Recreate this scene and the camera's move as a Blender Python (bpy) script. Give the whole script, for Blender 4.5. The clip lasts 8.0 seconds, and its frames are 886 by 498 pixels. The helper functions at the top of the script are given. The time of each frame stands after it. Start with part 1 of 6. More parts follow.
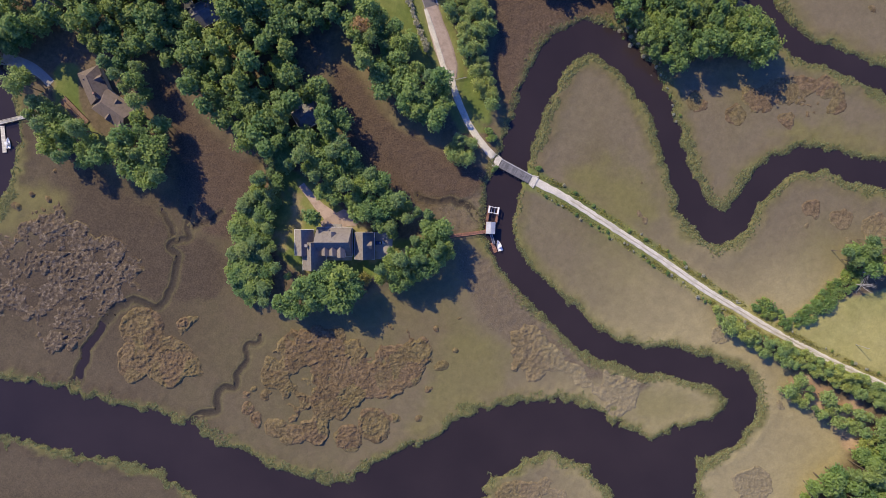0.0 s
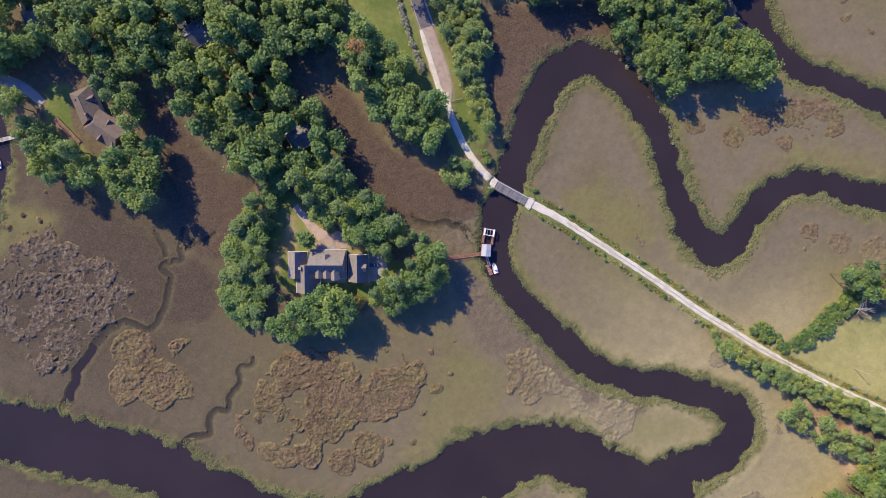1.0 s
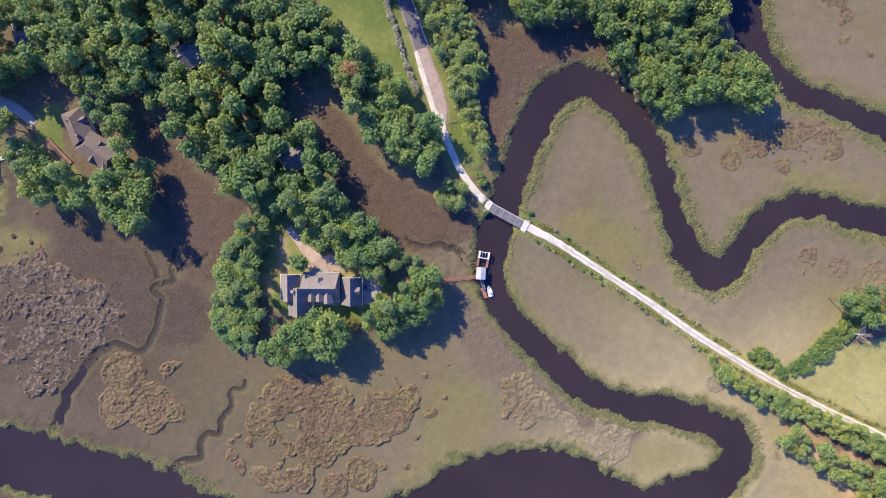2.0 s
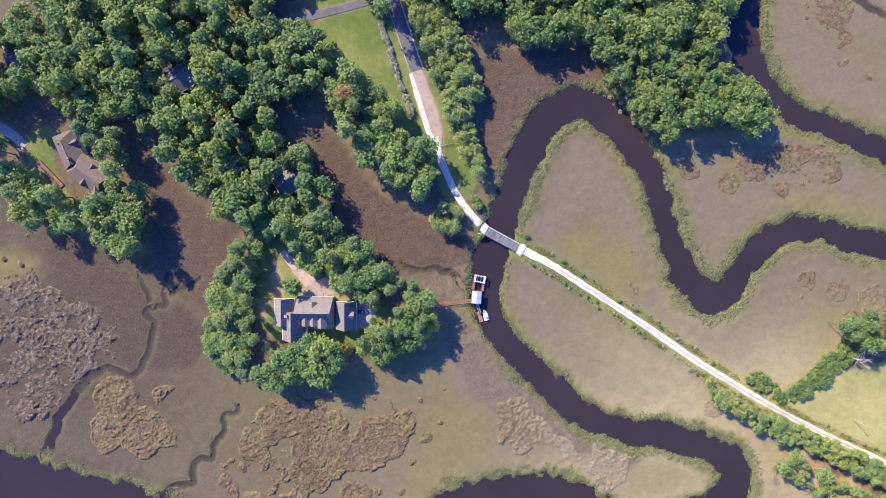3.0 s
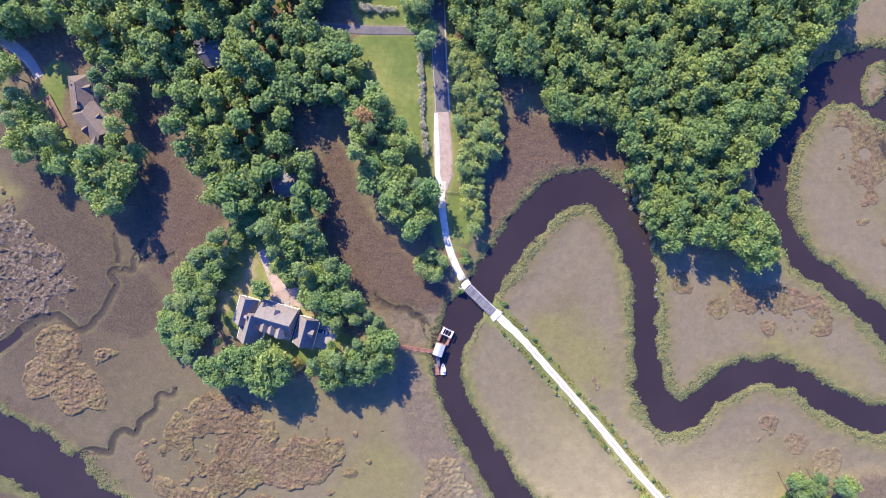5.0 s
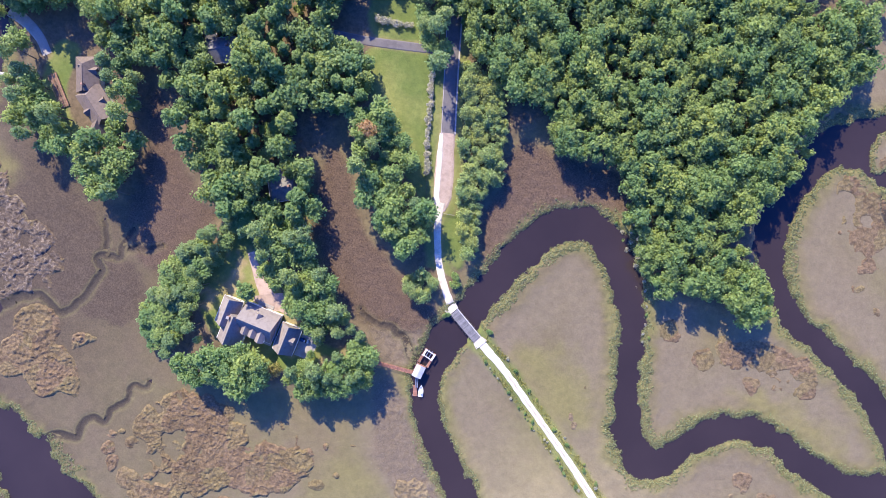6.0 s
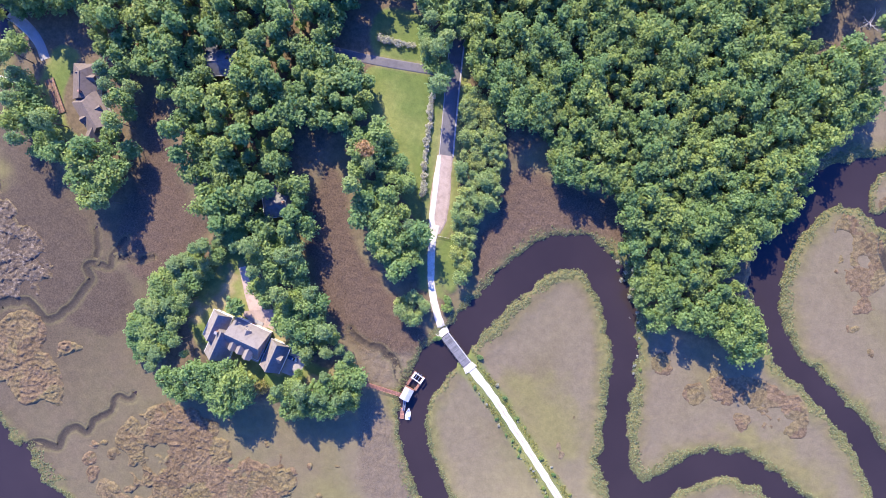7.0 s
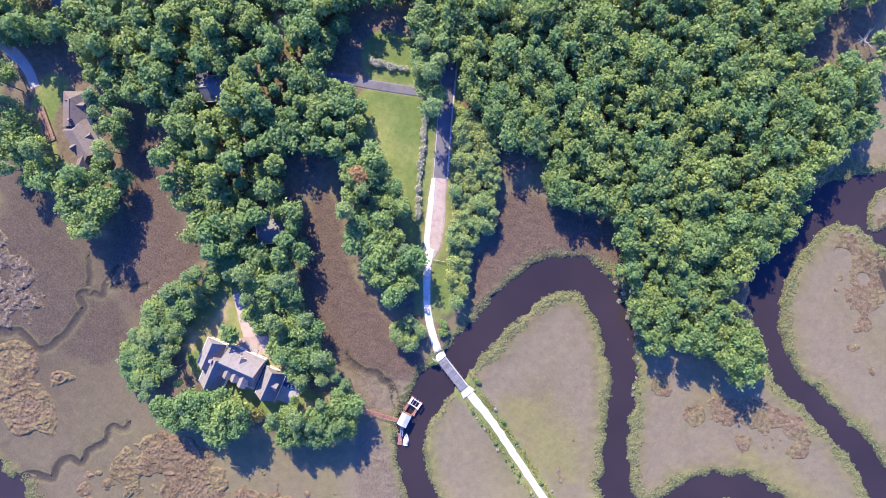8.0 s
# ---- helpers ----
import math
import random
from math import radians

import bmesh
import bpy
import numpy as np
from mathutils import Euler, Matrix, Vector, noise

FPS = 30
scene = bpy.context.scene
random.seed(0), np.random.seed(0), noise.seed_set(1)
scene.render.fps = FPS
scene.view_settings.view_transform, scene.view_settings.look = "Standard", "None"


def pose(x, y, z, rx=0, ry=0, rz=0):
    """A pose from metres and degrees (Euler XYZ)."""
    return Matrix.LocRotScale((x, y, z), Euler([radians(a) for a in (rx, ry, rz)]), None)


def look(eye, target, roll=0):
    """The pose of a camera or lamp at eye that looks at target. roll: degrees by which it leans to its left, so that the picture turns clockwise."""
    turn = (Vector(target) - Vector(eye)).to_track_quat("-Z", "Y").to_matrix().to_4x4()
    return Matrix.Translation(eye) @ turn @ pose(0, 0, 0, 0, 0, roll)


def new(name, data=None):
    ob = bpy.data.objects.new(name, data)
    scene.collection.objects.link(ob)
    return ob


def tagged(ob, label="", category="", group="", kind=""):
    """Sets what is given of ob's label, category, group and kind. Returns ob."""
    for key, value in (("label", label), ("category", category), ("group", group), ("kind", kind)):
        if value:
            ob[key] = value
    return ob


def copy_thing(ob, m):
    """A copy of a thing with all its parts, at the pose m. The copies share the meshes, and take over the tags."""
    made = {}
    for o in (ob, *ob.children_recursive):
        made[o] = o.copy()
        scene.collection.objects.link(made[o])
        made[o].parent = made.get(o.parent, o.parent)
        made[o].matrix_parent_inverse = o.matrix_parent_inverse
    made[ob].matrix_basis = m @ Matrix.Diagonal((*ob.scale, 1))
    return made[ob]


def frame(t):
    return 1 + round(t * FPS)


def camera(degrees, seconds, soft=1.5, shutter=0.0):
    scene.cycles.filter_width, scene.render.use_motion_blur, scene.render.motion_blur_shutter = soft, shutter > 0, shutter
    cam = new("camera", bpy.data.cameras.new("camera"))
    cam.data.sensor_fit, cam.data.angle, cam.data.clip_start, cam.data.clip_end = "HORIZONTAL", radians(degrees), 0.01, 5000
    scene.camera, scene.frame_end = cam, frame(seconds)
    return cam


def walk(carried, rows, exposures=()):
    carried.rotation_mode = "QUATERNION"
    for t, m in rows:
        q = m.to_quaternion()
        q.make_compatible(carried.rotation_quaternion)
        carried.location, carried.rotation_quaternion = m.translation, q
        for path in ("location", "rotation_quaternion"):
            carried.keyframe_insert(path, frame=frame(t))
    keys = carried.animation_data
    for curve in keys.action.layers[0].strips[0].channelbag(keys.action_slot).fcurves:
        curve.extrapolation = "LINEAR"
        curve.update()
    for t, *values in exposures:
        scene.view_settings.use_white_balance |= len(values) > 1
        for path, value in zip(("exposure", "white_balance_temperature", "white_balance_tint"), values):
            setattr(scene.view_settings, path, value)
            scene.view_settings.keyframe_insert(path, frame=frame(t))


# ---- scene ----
cam = camera(77.1, 8.0, soft=0.4)

ROWS = [
    (0.0, 0.00, 0.00, 295.10, -3.889, 0.678, 0.000),
    (0.5, 0.76, 5.12, 293.28, -3.762, 0.599, 0.094),
    (1.0, 1.87, 10.23, 291.60, -3.639, 0.563, 0.155),
    (1.5, 3.57, 15.01, 289.75, -3.442, 0.641, 0.269),
    (3.0, 6.94, 31.20, 284.52, -3.129, 0.562, 0.355),
    (3.5, 8.22, 36.85, 282.80, -3.044, 0.574, 0.614),
    (4.0, 10.06, 42.21, 281.26, -2.864, 0.789, 3.245),
    (4.5, 11.97, 47.67, 279.73, -2.623, 1.151, 10.260),
    (6.0, 13.10, 63.39, 274.95, -2.006, 1.604, 22.290),
    (6.5, 12.62, 67.97, 273.56, -1.753, 1.585, 23.973),
    (7.0, 11.52, 72.98, 272.10, -1.605, 1.542, 24.596),
    (7.5, 10.27, 77.76, 270.67, -1.441, 1.466, 24.445),
    (8.0, 9.21, 82.51, 269.37, -1.273, 1.448, 23.736),
]
walk(cam, [(row[0], pose(*row[1:])) for row in ROWS], [
    (0.0, 1.07, 7850, 5), (1.5, 1.45, 7500, 6.5), (3.5, 1.90, 7000, 9), (4.5, 1.98, 6850, 10), (6.5, 2.12, 6650, 12), (8.0, 2.20, 6450, 13)])

# ---- world and sun ----
SUN_EL, SUN_AZ = 37.0, -43.0            # degrees above the ground; degrees from north, towards east
world = bpy.data.worlds.new("sky")
scene.world = world
world.use_nodes = True
wn = world.node_tree.nodes
sky = wn.new("ShaderNodeTexSky")
sky.sky_type, sky.sun_disc = "NISHITA", False
sky.sun_elevation, sky.sun_rotation = radians(SUN_EL), radians(SUN_AZ)
sky.air_density, sky.dust_density, sky.ozone_density = 1.0, 0.3, 2.0
deep = wn.new("ShaderNodeHueSaturation")
deep.inputs["Hue"].default_value = 0.53
deep.inputs["Saturation"].default_value = 1.45
world.node_tree.links.new(sky.outputs[0], deep.inputs["Color"])
world.node_tree.links.new(deep.outputs[0], wn["Background"].inputs[0])
wn["Background"].inputs[1].default_value = 0.15
sun = new("sun", bpy.data.lights.new("sun", "SUN"))
sun.data.energy, sun.data.angle, sun.data.color = 2.8, radians(0.5), (1.0, 0.87, 0.66)
toward = Vector((math.sin(radians(SUN_AZ)) * math.cos(radians(SUN_EL)), math.cos(radians(SUN_AZ)) * math.cos(radians(SUN_EL)), math.sin(radians(SUN_EL))))
sun.matrix_world = look(toward * 200, (0, 0, 0))

# ---- materials ----
def material(name, rough=0.8, metal=0.0):
    m = bpy.data.materials.new(name)
    m.use_nodes = True
    b = m.node_tree.nodes["Principled BSDF"]
    b.inputs["Roughness"].default_value, b.inputs["Metallic"].default_value = rough, metal
    b.inputs["Specular IOR Level"].default_value = 0.25
    return m, m.node_tree.nodes, m.node_tree.links, b


def noise_tex(nodes, links, scale, detail=4.0, coords=None, rough=0.55):
    n = nodes.new("ShaderNodeTexNoise")
    n.inputs["Scale"].default_value, n.inputs["Detail"].default_value, n.inputs["Roughness"].default_value = scale, detail, rough
    if coords is not None:
        links.new(coords, n.inputs["Vector"])
    return n.outputs["Fac"]


def ramp(nodes, links, fac, *stops):
    r = nodes.new("ShaderNodeValToRGB")
    while len(r.color_ramp.elements) < len(stops):
        r.color_ramp.elements.new(0.5)
    for e, (at, c) in zip(r.color_ramp.elements, stops):
        e.position, e.color = at, (*c, 1) if len(c) == 3 else c
    links.new(fac, r.inputs[0])
    return r.outputs[0]


def mix(nodes, links, fac, a, b, kind="MIX"):
    n = nodes.new("ShaderNodeMix")
    n.data_type, n.blend_type = "RGBA", kind
    for value, socket in ((fac, n.inputs[0]), (a, n.inputs[6]), (b, n.inputs[7])):
        if isinstance(value, (int, float)):
            socket.default_value = value
        elif isinstance(value, tuple):
            socket.default_value = (*value, 1)
        else:
            links.new(value, socket)
    return n.outputs[2]


def math_node(nodes, links, op, a, b=0.0):
    n = nodes.new("ShaderNodeMath")
    n.operation = op
    n.use_clamp = op in ("MULTIPLY_ADD",)
    for value, socket in ((a, n.inputs[0]), (b, n.inputs[1])):
        if isinstance(value, (int, float)):
            socket.default_value = value
        else:
            links.new(value, socket)
    return n.outputs[0]


def bump(nodes, links, bsdf, height, strength=0.5, distance=0.1):
    n = nodes.new("ShaderNodeBump")
    n.inputs["Strength"].default_value, n.inputs["Distance"].default_value = strength, distance
    links.new(height, n.inputs["Height"])
    links.new(n.outputs[0], bsdf.inputs["Normal"])


def surface(name, c1, c2, scale=1.0, rough=0.8, metal=0.0, relief=0.3, distance=0.05, vary=0.12, stain=0.25):
    """A weathered surface of two close colours: grain, wide stains, and a shift from piece to piece."""
    m, nodes, links, b = material(name, rough, metal)
    pos = nodes.new("ShaderNodeNewGeometry").outputs["Position"]
    fine = noise_tex(nodes, links, 3.0 * scale, 5, pos)
    wide = noise_tex(nodes, links, 0.25 * scale, 3, pos)
    col = mix(nodes, links, ramp(nodes, links, fine, (0.3, (0, 0, 0)), (0.7, (1, 1, 1))), c1, c2)
    dark = tuple(v * (1 - stain) for v in c1)
    col = mix(nodes, links, ramp(nodes, links, wide, (0.45, (0, 0, 0)), (0.75, (0.8, 0.8, 0.8))), col, dark)
    rnd = nodes.new("ShaderNodeObjectInfo").outputs["Random"]
    shift = nodes.new("ShaderNodeMapRange")
    shift.inputs[3].default_value, shift.inputs[4].default_value = 1 - vary, 1 + vary
    links.new(rnd, shift.inputs[0])
    hsv = nodes.new("ShaderNodeHueSaturation")
    links.new(shift.outputs[0], hsv.inputs["Value"])
    links.new(col, hsv.inputs["Color"])
    links.new(hsv.outputs[0], b.inputs["Base Color"])
    bump(nodes, links, b, fine, relief, distance)
    return m


def leaf_material(name, dark, mid, light, tint_a, tint_b):
    """Foliage: leaf by leaf variation, a tint of its own for each tree, a little light let through."""
    m, nodes, links, b = material(name, 0.55)
    geo = nodes.new("ShaderNodeNewGeometry")
    rnd = nodes.new("ShaderNodeObjectInfo").outputs["Random"]
    att = nodes.new("ShaderNodeAttribute")
    att.attribute_name = "tint"
    own = math_node(nodes, links, "FRACT", math_node(nodes, links, "ADD", rnd, att.outputs["Fac"]))
    leaf = ramp(nodes, links, geo.outputs["Random Per Island"], (0.0, dark), (0.5, mid), (1.0, light))
    tint = ramp(nodes, links, own, (0.0, tint_a), (0.5, (1, 1, 1)), (1.0, tint_b))
    col = mix(nodes, links, 1.0, leaf, tint, "MULTIPLY")
    links.new(col, b.inputs["Base Color"])
    thin = nodes.new("ShaderNodeBsdfTranslucent")
    links.new(col, thin.inputs[0])
    both = nodes.new("ShaderNodeMixShader")
    both.inputs[0].default_value = 0.5
    links.new(b.outputs[0], both.inputs[1])
    links.new(thin.outputs[0], both.inputs[2])
    links.new(both.outputs[0], nodes["Material Output"].inputs[0])
    return m


LEAF_OAK = leaf_material("oak_leaves", (0.173, 0.270, 0.091), (0.212, 0.318, 0.110), (0.255, 0.365, 0.132), (0.72, 0.84, 0.90), (1.34, 1.14, 0.94))
LEAF_PINE = leaf_material("pine_needles", (0.169, 0.252, 0.100), (0.204, 0.296, 0.119), (0.244, 0.339, 0.140), (0.78, 0.88, 0.98), (1.24, 1.12, 0.98))
LEAF_WOOD = leaf_material("wood_leaves", (0.168, 0.254, 0.084), (0.204, 0.301, 0.101), (0.242, 0.341, 0.122), (0.74, 0.86, 0.94), (1.32, 1.13, 0.94))
LEAF_YOUNG = leaf_material("thicket_leaves", (0.245, 0.332, 0.115), (0.300, 0.386, 0.140), (0.354, 0.436, 0.170), (0.80, 0.90, 0.98), (1.22, 1.08, 0.92))
LEAF_TURNED = leaf_material("turning_leaves", (0.26, 0.15, 0.06), (0.42, 0.26, 0.12), (0.52, 0.36, 0.19), (1, 1, 1), (1, 1, 1))
LEAF_YELLOW = leaf_material("yellowish_leaves", (0.163, 0.156, 0.048), (0.275, 0.260, 0.096), (0.400, 0.364, 0.156), (1, 1, 1), (1, 1, 1))
LEAF_PALE = leaf_material("pale_leaves", (0.26, 0.28, 0.18), (0.46, 0.46, 0.36), (0.66, 0.64, 0.57), (0.9, 0.9, 0.9), (1.1, 1.05, 1.0))
REED = leaf_material("marsh_grass", (0.157, 0.183, 0.084), (0.232, 0.261, 0.123), (0.325, 0.350, 0.176), (1, 1, 1), (1, 1, 1))
VERGE = leaf_material("verge_grass", (0.18, 0.19, 0.05), (0.29, 0.285, 0.09), (0.40, 0.38, 0.15), (1, 1, 1), (1, 1, 1))
REED_TAN = leaf_material("tan_reeds", (0.195, 0.160, 0.112), (0.250, 0.205, 0.146), (0.315, 0.262, 0.190), (1, 1, 1), (1, 1, 1))
REED_DRY = leaf_material("dry_reeds", (0.096, 0.070, 0.048), (0.134, 0.098, 0.069), (0.182, 0.137, 0.098), (1, 1, 1), (1, 1, 1))
BARK = surface("bark", (0.10, 0.075, 0.055), (0.17, 0.135, 0.105), 2.0, 0.9)
DEAD_WOOD = surface("dead_wood", (0.30, 0.28, 0.25), (0.42, 0.40, 0.37), 2.0, 0.9)
SHINGLE_MAIN = surface("roof_shingles_taupe", (0.172, 0.154, 0.144), (0.230, 0.208, 0.194), 2.5, 0.9, relief=0.08, distance=0.02)
SHINGLE_WEST = surface("roof_shingles_brown", (0.128, 0.104, 0.090), (0.170, 0.140, 0.122), 2.5, 0.9, relief=0.08, distance=0.02)
SHINGLE_GREY = surface("roof_shingles_grey", (0.12, 0.12, 0.125), (0.20, 0.20, 0.21), 2.5, 0.85, relief=0.5)
SIDING = surface("white_siding", (0.62, 0.60, 0.56), (0.72, 0.70, 0.66), 1.5, 0.6)
BRICKWORK = surface("brick_wall", (0.26, 0.15, 0.11), (0.36, 0.22, 0.17), 3.0, 0.9)
TRIM = surface("white_trim", (0.72, 0.72, 0.70), (0.80, 0.80, 0.78), 1.0, 0.5)
ASPHALT = surface("asphalt", (0.105, 0.100, 0.105), (0.150, 0.142, 0.145), 1.2, 0.9, stain=0.25)
GRAVEL = surface("pale_gravel", (0.255, 0.198, 0.166), (0.400, 0.328, 0.282), 1.6, 0.95, relief=0.9, distance=0.12, stain=0.25)
LIMEROCK = surface("white_limerock", (0.45, 0.422, 0.352), (0.67, 0.635, 0.545), 0.9, 0.95, relief=0.7, stain=0.35)
CONCRETE = surface("concrete", (0.25, 0.235, 0.225), (0.34, 0.325, 0.31), 1.0, 0.9)
PINK_GRAVEL = surface("pinkish_gravel_drive", (0.30, 0.225, 0.185), (0.42, 0.335, 0.285), 1.5, 0.95, relief=0.6)
VERGE_GRASS = surface("dry_verge_grass", (0.32, 0.29, 0.215), (0.48, 0.44, 0.35), 1.5, 0.95, relief=0.8)
DECK_GREY = surface("weathered_planks", (0.13, 0.13, 0.14), (0.20, 0.20, 0.21), 3.0, 0.85, vary=0.25)
DECK_RED = surface("reddish_planks", (0.26, 0.125, 0.085), (0.36, 0.19, 0.135), 3.0, 0.85, vary=0.25)
METAL_ROOF = surface("galvanized_roof", (0.46, 0.47, 0.48), (0.58, 0.59, 0.60), 0.8, 0.45, 0.3, relief=0.1)
WHITE_GEL = surface("white_gelcoat", (0.74, 0.74, 0.73), (0.82, 0.82, 0.81), 1.0, 0.25, relief=0.02)
ALUMINIUM = surface("aluminium", (0.55, 0.56, 0.58), (0.65, 0.66, 0.68), 1.0, 0.35, 0.8, relief=0.05)
CAR_BLUE = surface("blue_car_paint", (0.035, 0.075, 0.17), (0.04, 0.085, 0.19), 1.0, 0.25, 0.2, relief=0.02)
DARK_GLASS = surface("dark_glass", (0.015, 0.018, 0.022), (0.02, 0.024, 0.03), 1.0, 0.08, relief=0.0)
RUBBER = surface("black_rubber", (0.02, 0.02, 0.02), (0.03, 0.03, 0.03), 1.0, 0.8)
GALV = surface("galvanized_steel", (0.35, 0.35, 0.36), (0.45, 0.45, 0.46), 1.0, 0.5, 0.6, relief=0.05)


def water_material():
    m, nodes, links, b = material("tidal_water", 0.16)
    pos = nodes.new("ShaderNodeNewGeometry").outputs["Position"]
    wide = noise_tex(nodes, links, 0.02, 4, pos)
    links.new(ramp(nodes, links, wide, (0.3, (0.024, 0.018, 0.019)), (0.7, (0.034, 0.025, 0.026))), b.inputs["Base Color"])
    b.inputs["IOR"].default_value = 1.33
    b.inputs["Specular IOR Level"].default_value = 0.5
    bump(nodes, links, b, noise_tex(nodes, links, 1.6, 3, pos), 0.12, 0.05)
    return m


WATER = water_material()


def ground_material():
    """Marsh, mud, leaf litter and lawn, laid out by the zone fields of the ground sheet."""
    m, nodes, links, b = material("marsh_ground", 0.9)
    pos = nodes.new("ShaderNodeNewGeometry").outputs["Position"]
    zones = []
    for field in ("zone_a", "zone_b", "zone_c"):
        att = nodes.new("ShaderNodeAttribute")
        att.attribute_name = field
        sep = nodes.new("ShaderNodeSeparateColor")
        links.new(att.outputs["Color"], sep.inputs[0])
        zones += [*sep.outputs, att.outputs["Alpha"]]
    upland, lawn, rough, reed, fringe, mud, gut, bare, olive, rim, tan, _ = zones
    fine = noise_tex(nodes, links, 1.3, 6, pos, 0.7)
    tuft = noise_tex(nodes, links, 0.45, 6, pos, 0.7)
    mid = noise_tex(nodes, links, 0.09, 5, pos, 0.6)
    wide = noise_tex(nodes, links, 0.014, 4, pos)
    patch = noise_tex(nodes, links, 0.035, 5, pos, 0.55)

    def two(c1, c2, fac=fine, lo=0.3, hi=0.7):
        return mix(nodes, links, ramp(nodes, links, fac, (lo, (0, 0, 0)), (hi, (1, 1, 1))), c1, c2)

    base = two((0.122, 0.098, 0.057), (0.152, 0.124, 0.073), tuft, 0.12, 0.88)
    base = mix(nodes, links, ramp(nodes, links, wide, (0.36, (0, 0, 0)), (0.64, (0.9, 0.9, 0.9))), base, two((0.118, 0.103, 0.046), (0.152, 0.134, 0.060), tuft, 0.12, 0.88))
    base = mix(nodes, links, ramp(nodes, links, patch, (0.46, (0, 0, 0)), (0.78, (0.55, 0.55, 0.55))), base, two((0.116, 0.112, 0.045), (0.150, 0.144, 0.060), tuft, 0.12, 0.88))
    base = mix(nodes, links, ramp(nodes, links, mid, (0.50, (0, 0, 0)), (0.76, (0.45, 0.45, 0.45))), base, two((0.118, 0.086, 0.058), (0.160, 0.120, 0.084), tuft))
    col = base
    for fac, c in (
        (mud, two((0.043, 0.032, 0.022), (0.090, 0.068, 0.047), fine, 0.32, 0.68)),
        (rough, two((0.262, 0.220, 0.114), (0.322, 0.275, 0.149), tuft, 0.12, 0.88)),
        (math_node(nodes, links, "MULTIPLY", rim, 0.75), two((0.130, 0.106, 0.070), (0.166, 0.137, 0.092), tuft, 0.2, 0.8)),
        (math_node(nodes, links, "MULTIPLY", olive, 0.85), two((0.132, 0.120, 0.046), (0.176, 0.160, 0.062), tuft, 0.2, 0.8)),
        (tan, two((0.098, 0.078, 0.052), (0.172, 0.138, 0.094), fine, 0.32, 0.68)),
        (reed, two((0.050, 0.034, 0.024), (0.124, 0.088, 0.062), fine, 0.34, 0.66)),
        (fringe, two((0.100, 0.095, 0.037), (0.172, 0.160, 0.064), tuft, 0.34, 0.66)),
        (gut, two((0.030, 0.025, 0.019), (0.056, 0.046, 0.034))),
        (upland, two((0.076, 0.060, 0.038), (0.150, 0.114, 0.074), tuft, 0.3, 0.7)),
        (lawn, mix(nodes, links, mix(nodes, links, 1.0, ramp(nodes, links, patch, (0.42, (0, 0, 0)), (0.66, (0.45, 0.45, 0.45))), math_node(nodes, links, "MULTIPLY", rough, 0.8), "ADD"), two((0.076, 0.112, 0.028), (0.114, 0.152, 0.040), tuft, 0.3, 0.7), two((0.270, 0.258, 0.088), (0.345, 0.324, 0.120), tuft, 0.3, 0.7))),
        (bare, two((0.26, 0.165, 0.098), (0.40, 0.29, 0.19), mid, 0.35, 0.65)),
    ):
        col = mix(nodes, links, fac, col, c)
    grain = mix(nodes, links, ramp(nodes, links, fine, (0.25, (0, 0, 0)), (0.75, (1, 1, 1))), (0.88, 0.88, 0.88), (1.12, 1.12, 1.12))
    mottle = mix(nodes, links, ramp(nodes, links, noise_tex(nodes, links, 0.2, 7, pos, 0.72), (0.3, (0, 0, 0)), (0.7, (1, 1, 1))), (0.87, 0.87, 0.88), (1.13, 1.13, 1.12))
    col = mix(nodes, links, 1.0, mix(nodes, links, 1.0, col, grain, "MULTIPLY"), mottle, "MULTIPLY")
    links.new(col, b.inputs["Base Color"])
    bump(nodes, links, b, math_node(nodes, links, "ADD", fine, tuft), 0.6, 0.26)
    return m


GROUND = ground_material()


